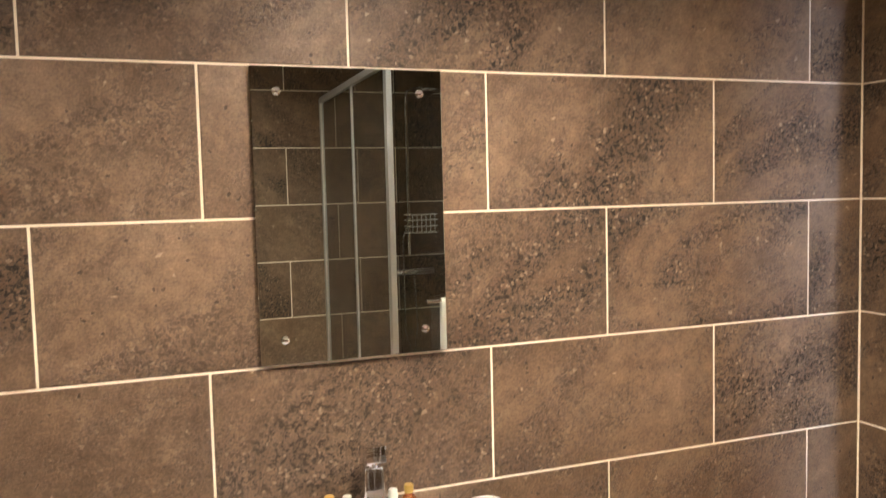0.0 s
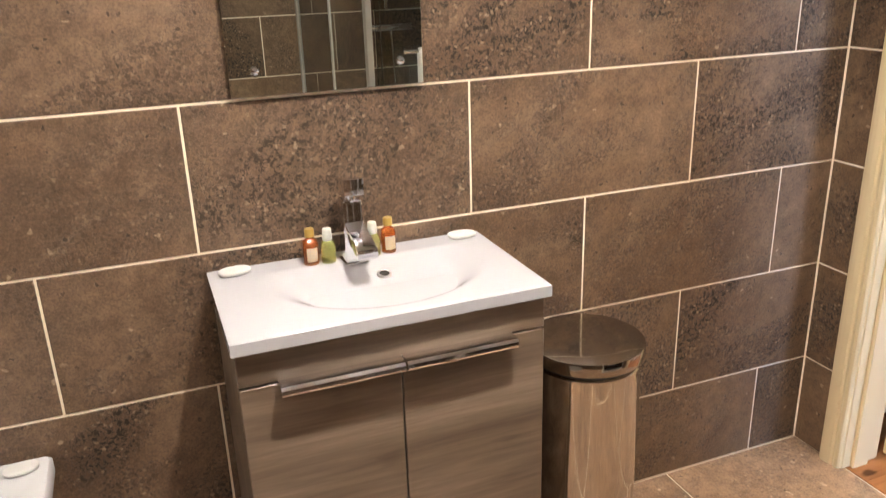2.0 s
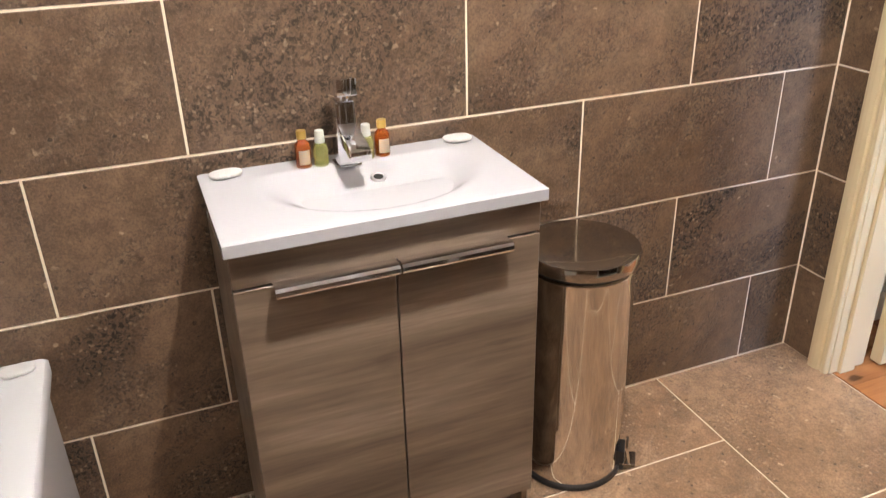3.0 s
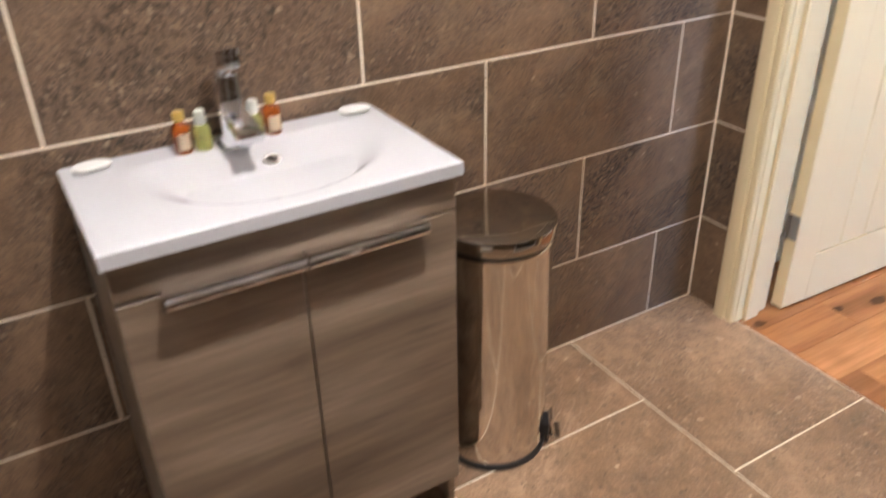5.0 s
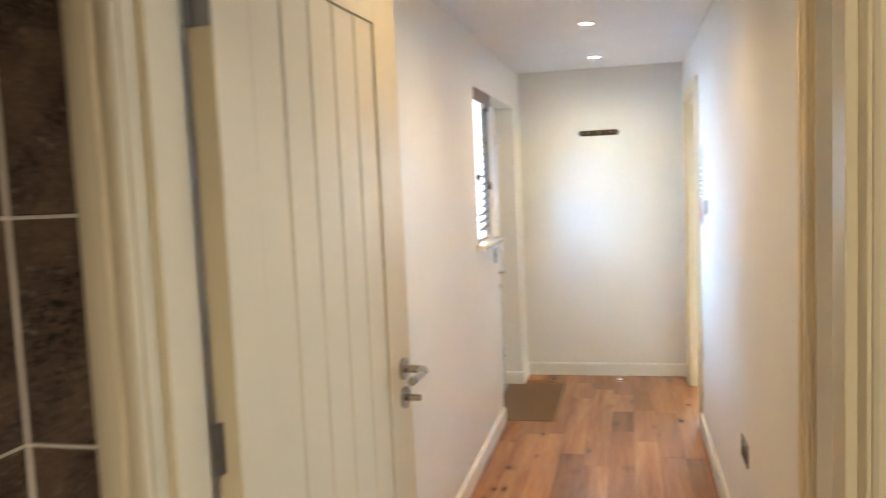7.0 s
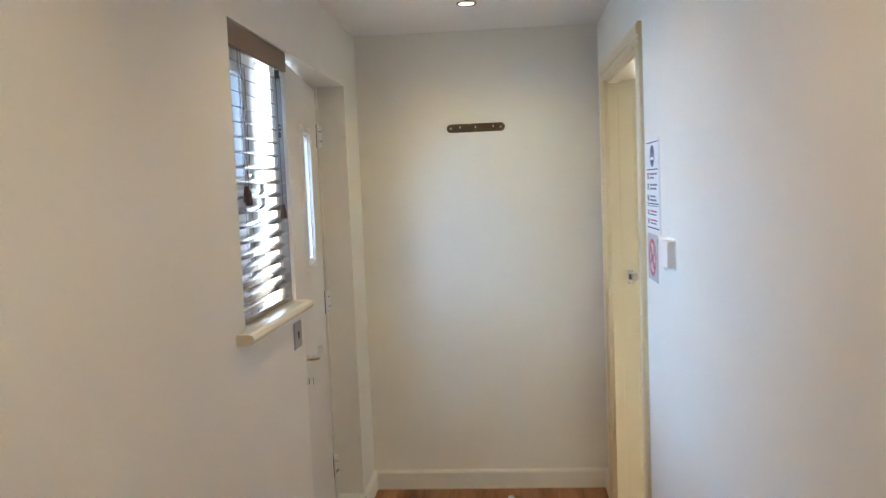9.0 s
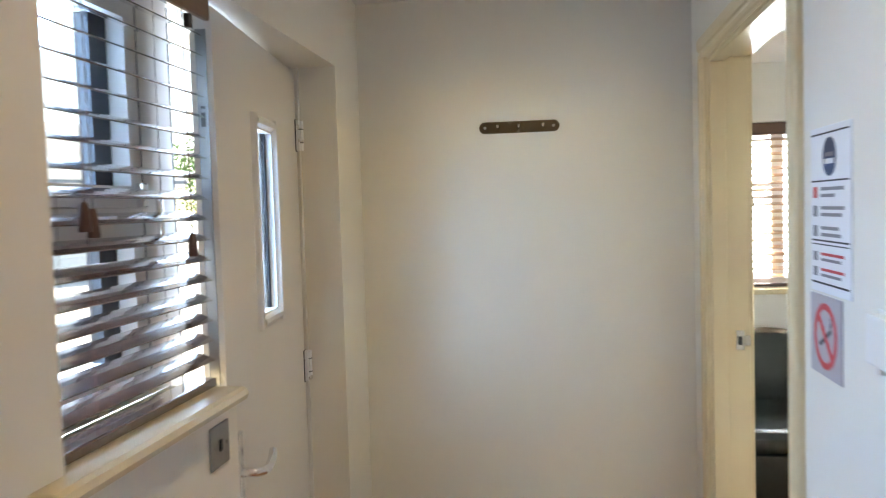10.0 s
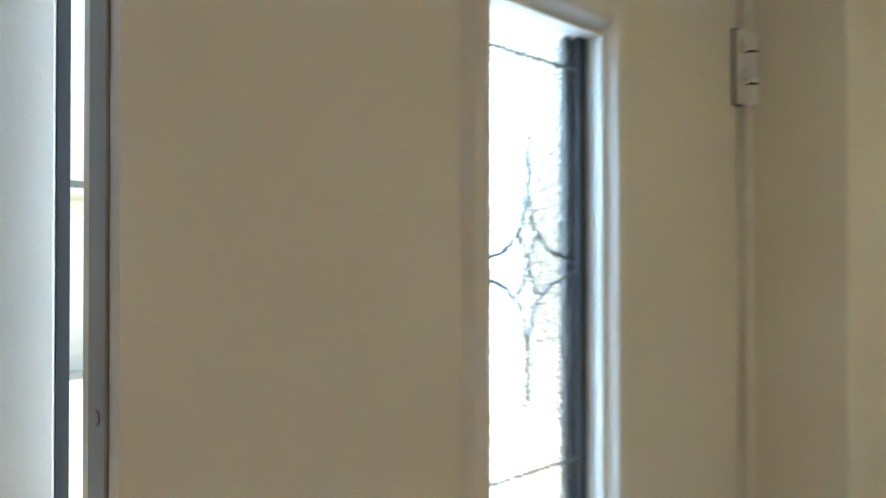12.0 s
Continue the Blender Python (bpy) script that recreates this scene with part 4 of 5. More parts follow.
    for z in (0.18, 0.962, 1.722):
        h = part("hinge", bbox(-0.004, 0.014, 0.0, 0.013, z, z + 0.1, 0.003), HINGE, th, "bright satin flag hinge")
        # dark plate added behind the leaf to draw the dark gap round it
        part("hinge_gap_outline", bbox(-0.006, 0.0165, -0.001, 0.003, z - 0.002, z + 0.102), DARKGREY, h)
        part("pin", bcyl((-0.014, 0.013, z + 0.002), (-0.014, 0.013, z + 0.098), 0.009, 16), HINGE, h)
        for k in (0.028, 0.072):
            part("pin_gap", bcyl((-0.014, 0.013, z + k - 0.0015), (-0.014, 0.013, z + k + 0.0015), 0.0094, 16), BLACK, h)
    part("weather_bar", bbox(0.01, W - 0.01, -T - 0.015, -T, 0.03, 0.06, 0.004), UPVC, th)


front_door()


# ---- fixed door and window frame in the opening ----
def entrance_frame():
    th = thing("window_1", "white plastic side window and door frame in the hall wall", "window")
    th["kind"] = "structure"
    part("door_jamb", boxes((4.786, 4.8195, 0.142, 0.21, 0, 2.009)), UPVC, th, "white plastic door jamb")
    part("door_jamb_lip", bbox(4.803, 4.8195, 0.125, 0.142, 0, 2.009, 0.002, 1), UPVC, th)
    part("door_head", bbox(3.925, 4.786, 0.15, 0.21, 1.992, 2.0095, 0.0), UPVC, th)
    part("threshold", bbox(3.925, 4.786, 0.1, 0.25, -0.003, 0.012, 0.003), BRUSHED, th, "aluminium threshold")
    po = part("post", bbox(3.86, 3.925, 0.13, 0.20, 0, 2.0095, 0.003, 1), UPVC, th, "white plastic post")
    part("gasket", bbox(3.9245, 3.933, 0.131, 0.142, 0.012, 1.99), DARKGREY, po, "black rubber seal")
    # outer frame of the side window
    z0, z1, x0, x1 = 1.166, 2.0095, 3.2955, 3.86
    part("window_frame", boxes((x0, x0 + 0.05, 0.13, 0.20, z0, z1), (x1 - 0.055, x1, 0.13, 0.20, z0, z1), (x0 + 0.05, x1 - 0.055, 0.13, 0.20, z1 - 0.05, z1), (x0 + 0.05, x1 - 0.055, 0.13, 0.20, z0, z0 + 0.05)), UPVC, th)
    part("transom", bbox(x0 + 0.05, x1 - 0.055, 0.128, 0.20, 1.527, 1.553, 0.003, 1), UPVC, th)
    for a, b in ((z0 + 0.05, 1.527), (1.553, z1 - 0.05)):
        s = part("sash", boxes((x1 - 0.145, x1 - 0.056, 0.113, 0.185, a, b), (x0 + 0.051, x0 + 0.075, 0.113, 0.185, a, b), (x0 + 0.075, x1 - 0.145, 0.113, 0.185, b - 0.04, b), (x0 + 0.075, x1 - 0.145, 0.113, 0.185, a, a + 0.04)), UPVC, th, "white plastic opening sash")
        part("seal", bbox(x1 - 0.205, x1 - 0.1455, 0.15, 0.18, a + 0.04, b - 0.04), DARKGREY, s, "dark grey glazing bar")
        part("sash_groove", bbox(x1 - 0.104, x1 - 0.101, 0.1118, 0.116, a + 0.003, b - 0.003), DARKGREY, s)
        p = part("pane", bbox(x0 + 0.07, x1 - 0.2, 0.16, 0.166, a + 0.035, b - 0.035), GLASS, s)
        p.visible_shadow = False
    h = part("window_handle", bbox(x1 - 0.128, x1 - 0.108, 0.098, 0.113, 1.552, 1.60, 0.003), CHROME, th, "chrome window handle")
    part("handle_grip", tube([(x1 - 0.118, 0.1, 1.576), (x1 - 0.118, 0.075, 1.576), (x1 - 0.118, 0.070, 1.565), (x1 - 0.112, 0.07, 1.48)], 0.007, 10), CHROME, h, "", True)
    # sill board with rounded nose, running past the opening
    prof = [(-0.128, 0.0), (-0.128, 0.03), (0.035, 0.03), (0.046, 0.026), (0.05, 0.015), (0.046, 0.004), (0.035, 0.0)]
    sl = prism(prof, (3.297, 0, 1.1355), (3.862, 0, 1.1355), (0, -1, 0), (0, 0, 1))
    nose = prism([(0.0005, 0.0), (0.0005, 0.03), (0.035, 0.03), (0.046, 0.026), (0.05, 0.015), (0.046, 0.004), (0.035, 0.0)], (3.215, 0, 1.1355), (3.297, 0, 1.1355), (0, -1, 0), (0, 0, 1))
    structure("window_sill", sl, SILL_PAINT, "cream gloss painted window sill board with a rounded nose", "window sill")
    structure("window_sill_end", nose, SILL_PAINT, "cream gloss painted end of the window sill board", "window sill")


entrance_frame()


# ---- wooden venetian blind ----
def blind(name, width, drop, n, m, label, tassels, wood):
    th = thing(name, label, "blind", "", m)
    # local: x along the head, y to the window, z down from 0
    part("valance", bbox(-0.004, width + 0.004, -0.008, 0.006, -0.068, 0.0, 0.003, 1), VALANCE_WOOD, th, "dark stained wooden valance")
    part("headrail", bbox(0.004, width - 0.004, 0.010, 0.055, -0.045, -0.002, 0.002, 1), BLIND_WOOD, th)
    slat = bmesh.new()
    rows = []
    for x in (0.004, width - 0.004):
        rows.append([slat.verts.new((x, y, 0.0022 * (1 - (y / 0.025) ** 2) * k + (0.0 if k else -0.0025))) for k in (1, 0) for y in ((-0.025, -0.0125, 0, 0.0125, 0.025) if k else (0.025, 0, -0.025))])
    a, b = rows
    for i in range(len(a)):
        j = (i + 1) % len(a)
        slat.faces.new((a[i], a[j], b[j], b[i]))
    slat.faces.new(a)
    slat.faces.new(b)
    first = part("slat", slat, wood, th)
    pitch = (drop - 0.11) / n
    for i in range(n):
        s = first if i == 0 else new("slat", first.data)
        s.parent = th
        s.matrix_local = pose(0, 0.032, -0.088 - i * pitch, 20 + random.uniform(-1, 1), 0, random.uniform(-0.12, 0.12))
    part("bottom_rail", bbox(0.003, width - 0.003, 0.008, 0.058, -drop, -drop + 0.018, 0.003), BLIND_WOOD, th, "wooden bottom rail")
    for x in (0.2 * width, 0.8 * width):
        for y in (0.006, 0.058):
            part("ladder_cord", tube([(x, y, -0.05), (x, y, -drop + 0.01)], 0.0006, 6), CORD, th)
    for x, z, two in tassels:
        c = part("pull_cord", tube([(x, -0.006, -0.066), (x, -0.008, -z)], 0.0012, 6), CORD, th)
        part("tassel", revolve([(0.004, 0.0), (0.0065, -0.004), (0.0105, -0.042), (0.0095, -0.046), (0, -0.046)], 14, (x, -0.008, -z)), TERRA, c, "small turned wooden tassel", True)
    part("tilt_box", bbox(width - 0.09, width - 0.075, -0.006, 0.006, -0.1, -0.072, 0.002), BLACK, th)


blind("window_blind", 0.566, 0.841, 17, pose(3.298, 0.012, 2.008), "dark brown wooden venetian blind, lowered with slats open", [(0.085, 0.45, 0), (0.107, 0.46, 0), (0.445, 0.51, 0)], BLIND_WOOD)


# ---- hall fittings ----
def switch_plate():
    th = thing("light_switch", "brushed steel light switch plate on the hall wall", "switch", "", pose(3.809, 0.0, 1.053))
    part("plate", bbox(-0.045, 0.045, -0.005, 0.0, -0.045, 0.045, 0.0018, 1), BRUSHED, th)
    part("rocker", bbox(-0.006, 0.006, -0.0085, -0.004, -0.012, 0.012, 0.001, 1), BLACK, th, "black rocker")
    for x in (-0.03, 0.03):
        part("screw", bcyl((x, -0.006, 0), (x, -0.004, 0), 0.0035, 10), BRUSHED, th)


switch_plate()


def socket():
    th = thing("wall_socket", "brushed steel double power socket low on the wall", "socket", "", pose(2.135, HY0, 0.478))
    part("plate", bbox(-0.073, 0.073, 0, 0.006, -0.043, 0.043, 0.0018, 1), BRUSHED, th)
    for x in (-0.036, 0.036):
        part("insert", bbox(x - 0.026, x + 0.026, 0.005, 0.0075, -0.03, 0.014, 0.001, 1), BLACK, th, "black socket insert")
        part("rocker", bbox(x - 0.007, x + 0.007, 0.005, 0.0095, 0.02, 0.035, 0.001, 1), BRUSHED, th)
        for dx, dz in ((0, 0.006), (-0.011, -0.016), (0.011, -0.016)):
            part("pin_hole", bbox(x + dx - 0.003, x + dx + 0.003, 0.007, 0.0082, dz - 0.004, dz + 0.004), DARKGREY, th)


socket()


def thermostat():
    th = thing("thermostat", "small white plastic room control box on the wall", "thermostat", "", pose(3.468, HY0, 1.32))
    part("case", bbox(-0.046, 0.046, 0, 0.024, -0.037, 0.037, 0.004, 2), WHITE_PLASTIC, th)
    part("backplate", bbox(-0.05, 0.05, 0, 0.004, -0.043, 0.043, 0.001, 1), WHITE_PLASTIC, th)
    part("lens", bcyl((0.0, 0.02, -0.046), (0, 0.02, -0.036), 0.006, 12), WHITE_PLASTIC, th)


thermostat()


def card(name, x, z, w, h, label, category, board=PAPER):
    """A card on the hall's side wall; local x runs to the reader's right, which is towards -x of the hall."""
    th = thing(name, label, category, "", pose(x, HY0 + 0.002, z, 0, 0, 180))
    part("board", bbox(-w / 2, w / 2, -0.0012, 0.0018, -h / 2, h / 2, 0.0006, 1), board, th)
    return th


def notices():
    n = card("safety_notice", 3.732, 1.509, 0.205, 0.297, "white laminated safety notice with a blue roundel", "sign")
    def bar(th, x, z, w, h, m, up=0.0):
        part("print", bbox(x - w / 2, x + w / 2, -0.0018 - up, -0.0010, z - h / 2, z + h / 2), m, th)
    bar(n, 0, 0.136, 0.19, 0.003, INK)
    bar(n, 0, 0.052, 0.19, 0.003, INK)
    bar(n, 0, -0.055, 0.19, 0.003, INK)
    bar(n, 0, -0.062, 0.19, 0.002, INK)
    bar(n, 0, -0.132, 0.19, 0.0035, INK)
    part("roundel", bcyl((0, -0.0018, 0.094), (0, -0.0008, 0.094), 0.034, 36), NAVY, n, "navy blue roundel")
    bar(n, 0, 0.098, 0.042, 0.007, GREYPRINT, 0.0005)
    bar(n, 0, 0.086, 0.046, 0.009, PAPER, 0.0005)
    for z, w1, w2, c in ((0.036, 0.115, 0.07, INK), (0.002, 0.118, 0.105, INK), (-0.034, 0.09, 0.1, INK)):
        bar(n, -0.076, z - 0.004, 0.022, 0.02, REDPRINT if z > 0.03 else GREYPRINT)
        bar(n, -0.045 + w1 / 2, z + 0.002, w1, 0.006, GREYPRINT)
        bar(n, -0.045 + w2 / 2, z - 0.010, w2, 0.006, GREYPRINT)
    for z in (-0.082, -0.110):
        bar(n, -0.076, z - 0.002, 0.020, 0.017, GREYPRINT)
        bar(n, 0.012, z + 0.003, 0.115, 0.005, REDPRINT)
        bar(n, 0.005, z - 0.007, 0.100, 0.005, GREYPRINT)
    s = card("no_smoking_sign", 3.757, 1.282, 0.162, 0.147, "grey no smoking sign with a red crossed ring", "sign", GREYCARD)
    ring = revolve([(0.048, -0.0006), (0.060, -0.0006), (0.060, 0.0004), (0.048, 0.0004), (0.048, -0.0006)], 44)
    bmesh.ops.rotate(ring, verts=ring.verts, cent=(0, 0, 0), matrix=Matrix.Rotation(radians(90), 3, "X"))
    bmesh.ops.translate(ring, verts=ring.verts, vec=(0, -0.0016, 0))
    part("ring", ring, REDPRINT, s, "red ring")
    b = bbox(-0.052, 0.052, -0.0026, -0.0012, -0.0055, 0.0055)
    bmesh.ops.rotate(b, verts=b.verts, cent=(0, 0, 0), matrix=Matrix.Rotation(radians(45), 3, "Y"))
    part("cross_bar", b, REDPRINT, s)
    c = boxes((-0.034, 0.020, -0.0020, -0.001, -0.006, 0.001), (0.022, 0.034, -0.0020, -0.001, -0.006, 0.001))
    bmesh.ops.rotate(c, verts=c.verts, cent=(0, 0, 0), matrix=Matrix.Rotation(radians(-28), 3, "Y"))
    part("cigarette", c, INK, s)
    part("smoke", tube([(0.03, -0.0015, 0.012), (0.026, -0.0015, 0.02), (0.033, -0.0015, 0.027), (0.028, -0.0015, 0.035)], 0.0012, 6), INK, s)


notices()


def coat_rail():
    y0, y1, z = -0.727, -0.443, 1.815
    th = thing("coat_rail", "polished steel coat rail with short pegs on the end wall", "coat rack", "", pose(HX1, (y0 + y1) / 2, z))
    L, r = (y1 - y0) / 2, 0.0195
    bm = bmesh.new()
    ring = []
    for cy, a0 in ((L - r, 0), (-(L - r), 180)):
        for k in range(13):
            t = radians(a0 - 90 + k * 15)
            ring.append((cy + r * math.cos(t), r * math.sin(t)))
    fr = [bm.verts.new((-0.005, y, zz)) for y, zz in ring]
    mid = [bm.verts.new((-0.003, y * 1.006, zz * 1.07)) for y, zz in ring]
    bk = [bm.verts.new((0.0, y * 1.006, zz * 1.07)) for y, zz in ring]
    bm.faces.new(fr)
    bm.faces.new(bk[::-1])
    for lo, hi in ((fr, mid), (mid, bk)):
        for i in range(len(ring)):
            j = (i + 1) % len(ring)
            bm.faces.new((lo[i], lo[j], hi[j], hi[i]))
    part("plate", bm, BRUSHED_DARK, th, "steel back plate with rounded ends")
    for y in (-0.085, 0.0, 0.075):
        part("peg", tube([(-0.004, y, 0.002), (-0.024, y, 0.0), (-0.030, y, 0.004), (-0.031, y, 0.008)], 0.005, 12), CHROME, th, "", True)
    for y in (-0.122, 0.122):
        part("screw", bcyl((-0.0065, y, 0), (-0.004, y, 0), 0.0055, 12), CHROME, th)


BRUSHED_DARK = worn_metal("darkened_polished_steel", (0.22, 0.18, 0.13), 0.22)
coat_rail()


def door_stop():
    th = thing("door_stop", "small chrome floor door stop with a rubber ring", "door stop", "", pose(4.955, -0.697, 0))
    part("dome", revolve([(0, 0.022), (0.01, 0.021), (0.017, 0.014), (0.019, 0.0), (0, 0)], 24), CHROME, th, "", True)
    part("ring", revolve([(0.017, 0.010), (0.021, 0.009), (0.021, 0.004), (0.017, 0.003), (0.017, 0.010)], 24), BLACK, th, "", True)


door_stop()

mat_bm = bbox(3.935, 4.85, -0.312, 0.095, -0.002, 0.006, 0.004, 1)
tagged(obj("door_mat", mat_bm, COIR), "brown coir entrance mat set before the front door", "mat")


# ---- bedroom, through its doorway ----
def bed():
    th = thing("bed", "double bed with a dark base and panelled grey headboard", "bed", "", pose(2.65, -3.05, 0))
    part("base", bbox(-0.95, 0.97, -0.74, 0.74, 0.06, 0.30, 0.02, 3), BASE_FABRIC, th, "dark brown upholstered base")
    part("mattress", bbox(-0.95, 0.97, -0.74, 0.74, 0.30, 0.56, 0.05, 4), LINEN, th, "", True)
    for x in (-0.85, 0.85):
        for y in (-0.65, 0.65):
            part("foot", bcyl((x, y, 0), (x, y, 0.062), 0.025, 14), BLACK, th)
    hb = part("headboard", bbox(0.985, 1.03, -0.76, 0.68, 0.05, 1.31, 0.006), HEAD_FABRIC, th, "dark grey panelled headboard")
    for i in range(8):
        y = -0.70 + i * 0.17
        part("headboard_panel", bbox(0.972, 0.986, y, y + 0.15, 0.45, 1.17, 0.005), HEAD_FABRIC, hb)
    part("headboard_rail", bbox(0.965, 0.99, -0.76, 0.68, 1.20, 1.31, 0.005), HEAD_FABRIC, hb)
    # duvet: a draped sheet with soft folds
    bm = bmesh.new()
    nx, ny = 44, 40
    g = []
    for j in range(ny + 1):
        row = []
        for i in range(nx + 1):
            x = -0.98 + 1.80 * i / nx
            v = -1.02 + 2.04 * j / ny
            w = 0.765
            if abs(v) < w:
                y, z = v, 0.64
            else:
                y, z = math.copysign(w + 0.02 + 0.012 * math.sin(9 * x + v), v), 0.64 - (abs(v) - w) * 1.25
            z += 0.018 * noise.noise(Vector((x * 4, v * 4, 0.3))) - 0.03 * max(0, abs(v) - 0.68) * (1 if abs(v) < w else 0)
            y += 0.012 * noise.noise(Vector((x * 5, z * 6, 2.3)))
            row.append(bm.verts.new((x, y, z)))
        g.append(row)
    for j in range(ny):
        for i in range(nx):
            bm.faces.new((g[j][i], g[j][i + 1], g[j + 1][i + 1], g[j + 1][i]))
    bmesh.ops.solidify(bm, geom=bm.faces[:], thickness=0.05)
    d = obj("duvet", bm, LINEN, None, "", True)
    d.matrix_world = pose(2.65, -3.05, 0)
    tagged(d, "plump white duvet spread over the bed", "duvet")


def pillow(x, y, z, tilt, turn):
    bm = bmesh.new()
    bmesh.ops.create_uvsphere(bm, u_segments=32, v_segments=18, radius=1.0)
    for v in bm.verts:
        c = v.co
        cx, cy = math.copysign(abs(c.x) ** 0.62, c.x), math.copysign(abs(c.y) ** 0.62, c.y)
        c.x, c.y, c.z = cx * 0.22, cy * 0.35, c.z * 0.085 * (1 - 0.25 * max(abs(cx), abs(cy)) ** 4)
        c.z += 0.008 * noise.noise(Vector((c.x * 9, c.y * 9, x)))
    ob = obj("pillow", bm, LINEN, None, "", True)
    ob.matrix_world = pose(x, y, z, 0, tilt, turn)
    tagged(ob, "plump white cotton pillow leaning on the headboard", "pillow", "pillows on the bed")


bed()
pillow(3.38, -2.68, 0.665, -10, 4)
pillow(3.42, -2.68, 0.81, -24, -3)
pillow(3.38, -3.4, 0.665, -10, -3)
pillow(3.42, -3.4, 0.81, -24, 2)


# ---- lounge, through its doorway ----
def armchair():
    th = thing("armchair", "dark green buttoned leather armchair with a rounded back", "armchair", "", pose(6.36, -1.80, 0, 0, 0, 178))
    # local: faces +x
    part("seat_base", bbox(-0.36, 0.34, -0.36, 0.36, 0.14, 0.36, 0.03, 3), LEATHER, th, "", True)
    part("seat_cushion", bbox(-0.28, 0.36, -0.27, 0.27, 0.36, 0.47, 0.045, 4), LEATHER, th, "loose leather seat cushion", True)
    bm = bmesh.new()
    n = 26
    secs = []
    for i in range(n + 1):
        a = radians(-118 + 236 * i / n)
        cx, cy = -math.cos(a), math.sin(a)
        top = 0.60 + 0.24 * max(0.0, math.cos(a * 0.72)) ** 1.5
        ring = []
        for r, z in ((0.30, 0.30), (0.305, top - 0.08), (0.32, top - 0.02), (0.365, top), (0.41, top - 0.03), (0.42, top - 0.1), (0.40, 0.16), (0.32, 0.16)):
            ring.append(bm.verts.new((cx * r * 0.98, cy * r * 1.05, z)))
        secs.append(ring)
    for a, b in zip(secs, secs[1:]):
        for k in range(8):
            bm.faces.new((a[k], a[(k + 1) % 8], b[(k + 1) % 8], b[k]))
    bm.faces.new(secs[0])
    bm.faces.new(secs[-1])
    part("backrest", bm, LEATHER, th, "curved green leather back and arms", True)
    for x in (-0.28, 0.28):
        for y in (-0.28, 0.28):
            part("leg", bcyl((x, y, 0), (x, y, 0.15), 0.016, 12, 0.024), BLACK, th)


armchair()


def lounge_window():
    th = thing("window_2", "white framed lounge window with a brown wooden blind", "window")
    th["kind"] = "structure"
    x, y0, y1, z0, z1 = 7.0, -2.75, -1.55, 1.03, 1.96
    part("window_frame", boxes((x, x + 0.06, y0, y0 + 0.05, z0, z1), (x, x + 0.06, y1 - 0.05, y1, z0, z1), (x, x + 0.06, y0 + 0.05, y1 - 0.05, z0, z0 + 0.05), (x, x + 0.06, y0 + 0.05, y1 - 0.05, z1 - 0.05, z1)), UPVC, th)
    part("mullion", bbox(x - 0.01, x + 0.06, -1.99, -1.92, z0 + 0.05, z1 - 0.05, 0.003, 1), UPVC, th)
    part("transom", bbox(x, x + 0.06, -1.92, y1 - 0.05, 1.60, 1.64, 0.003, 1), UPVC, th)
    p = part("pane", bbox(x + 0.03, x + 0.036, y0 + 0.05, y1 - 0.05, z0 + 0.05, z1 - 0.05), GLASS, th)
    p.visible_shadow = False
    part("window_sill", bbox(6.86, 7.0, y0 - 0.04, y1 + 0.04, z0 - 0.03, z0 + 0.002, 0.006), CREAM, th, "cream painted sill")


lounge_window()
blind("lounge_blind", 1.19, 0.92, 20, pose(6.935, -1.555, 1.957, 0, 0, -90), "brown wooden venetian blind over the lounge window", [(0.25, 0.42, 0)], BACKLIT_BLIND)


# ---- bathroom wall and floor tiles ----
TILE_MESH = {}


def tile_data(w, h, material, key):
    k = (round(w, 3), round(h, 3), key)
    if k not in TILE_MESH:
        bm = bmesh.new()
        c = 0.0005 if key == "plank" else 0.0014
        loops = []
        for inset, y in ((0, 0.006), (0, -0.001 + c), (c, -0.001 + 0.0002)):
            a, b = w / 2 - inset, h / 2 - inset
            loops.append([bm.verts.new((sx * a, y, sz * b)) for sx, sz in ((-1, -1), (1, -1), (1, 1), (-1, 1))])
        for p, q in zip(loops, loops[1:]):
            for i in range(4):
                j = (i + 1) % 4
                bm.faces.new((p[i], p[j], q[j], q[i]))
        bm.faces.new(loops[-1])
        bmesh.ops.recalc_face_normals(bm, faces=bm.faces)
        me = bpy.data.meshes.new("tile")
        bm.to_mesh(me)
        bm.free()
        me.materials.append(material)
        TILE_MESH[k] = me
    return TILE_MESH[k]


def lay(parent, name, a0, a1, b0, b1, at, material, key):
    g = 0.0026
    w, h = a1 - a0 - 2 * g, b1 - b0 - 2 * g
    if w < 0.01 or h < 0.01:
        return
    t = new(name, tile_data(w, h, material, key))
    t.parent = parent
    t.matrix_local = at((a0 + a1) / 2, (b0 + b1) / 2) @ pose(0, random.uniform(-0.0004, 0.0004), 0)


def rows_of(z_top):
    z = [0.0]
    k = 0
    while z[-1] < z_top - 0.01:
        z.append(min(z_top, 0.28 + 0.303 * k))
        k += 1
    return z


def tile_wall(parent, a_lo, a_hi, joint_odd, joint_even, at, skip=None):
    zs = rows_of(BATH_C)
    for k, (z0, z1) in enumerate(zip(zs, zs[1:])):
        j0 = joint_odd if k % 2 == 0 else joint_even
        a = j0 + math.floor((a_lo - j0) / 0.606) * 0.606
        while a < a_hi:
            l, h = max(a, a_lo), min(a + 0.606, a_hi)
            if h - l > 0.01:
                pieces = [(l, h)]
                if skip and z0 < skip[2]:
                    pieces = [p for p in ((l, min(h, skip[0])), (max(l, skip[1]), h)) if p[1] - p[0] > 0.01]
                for p in pieces:
                    lay(parent, "tile", p[0], p[1], z0, z1, at, STONE, "wall")
            a += 0.606


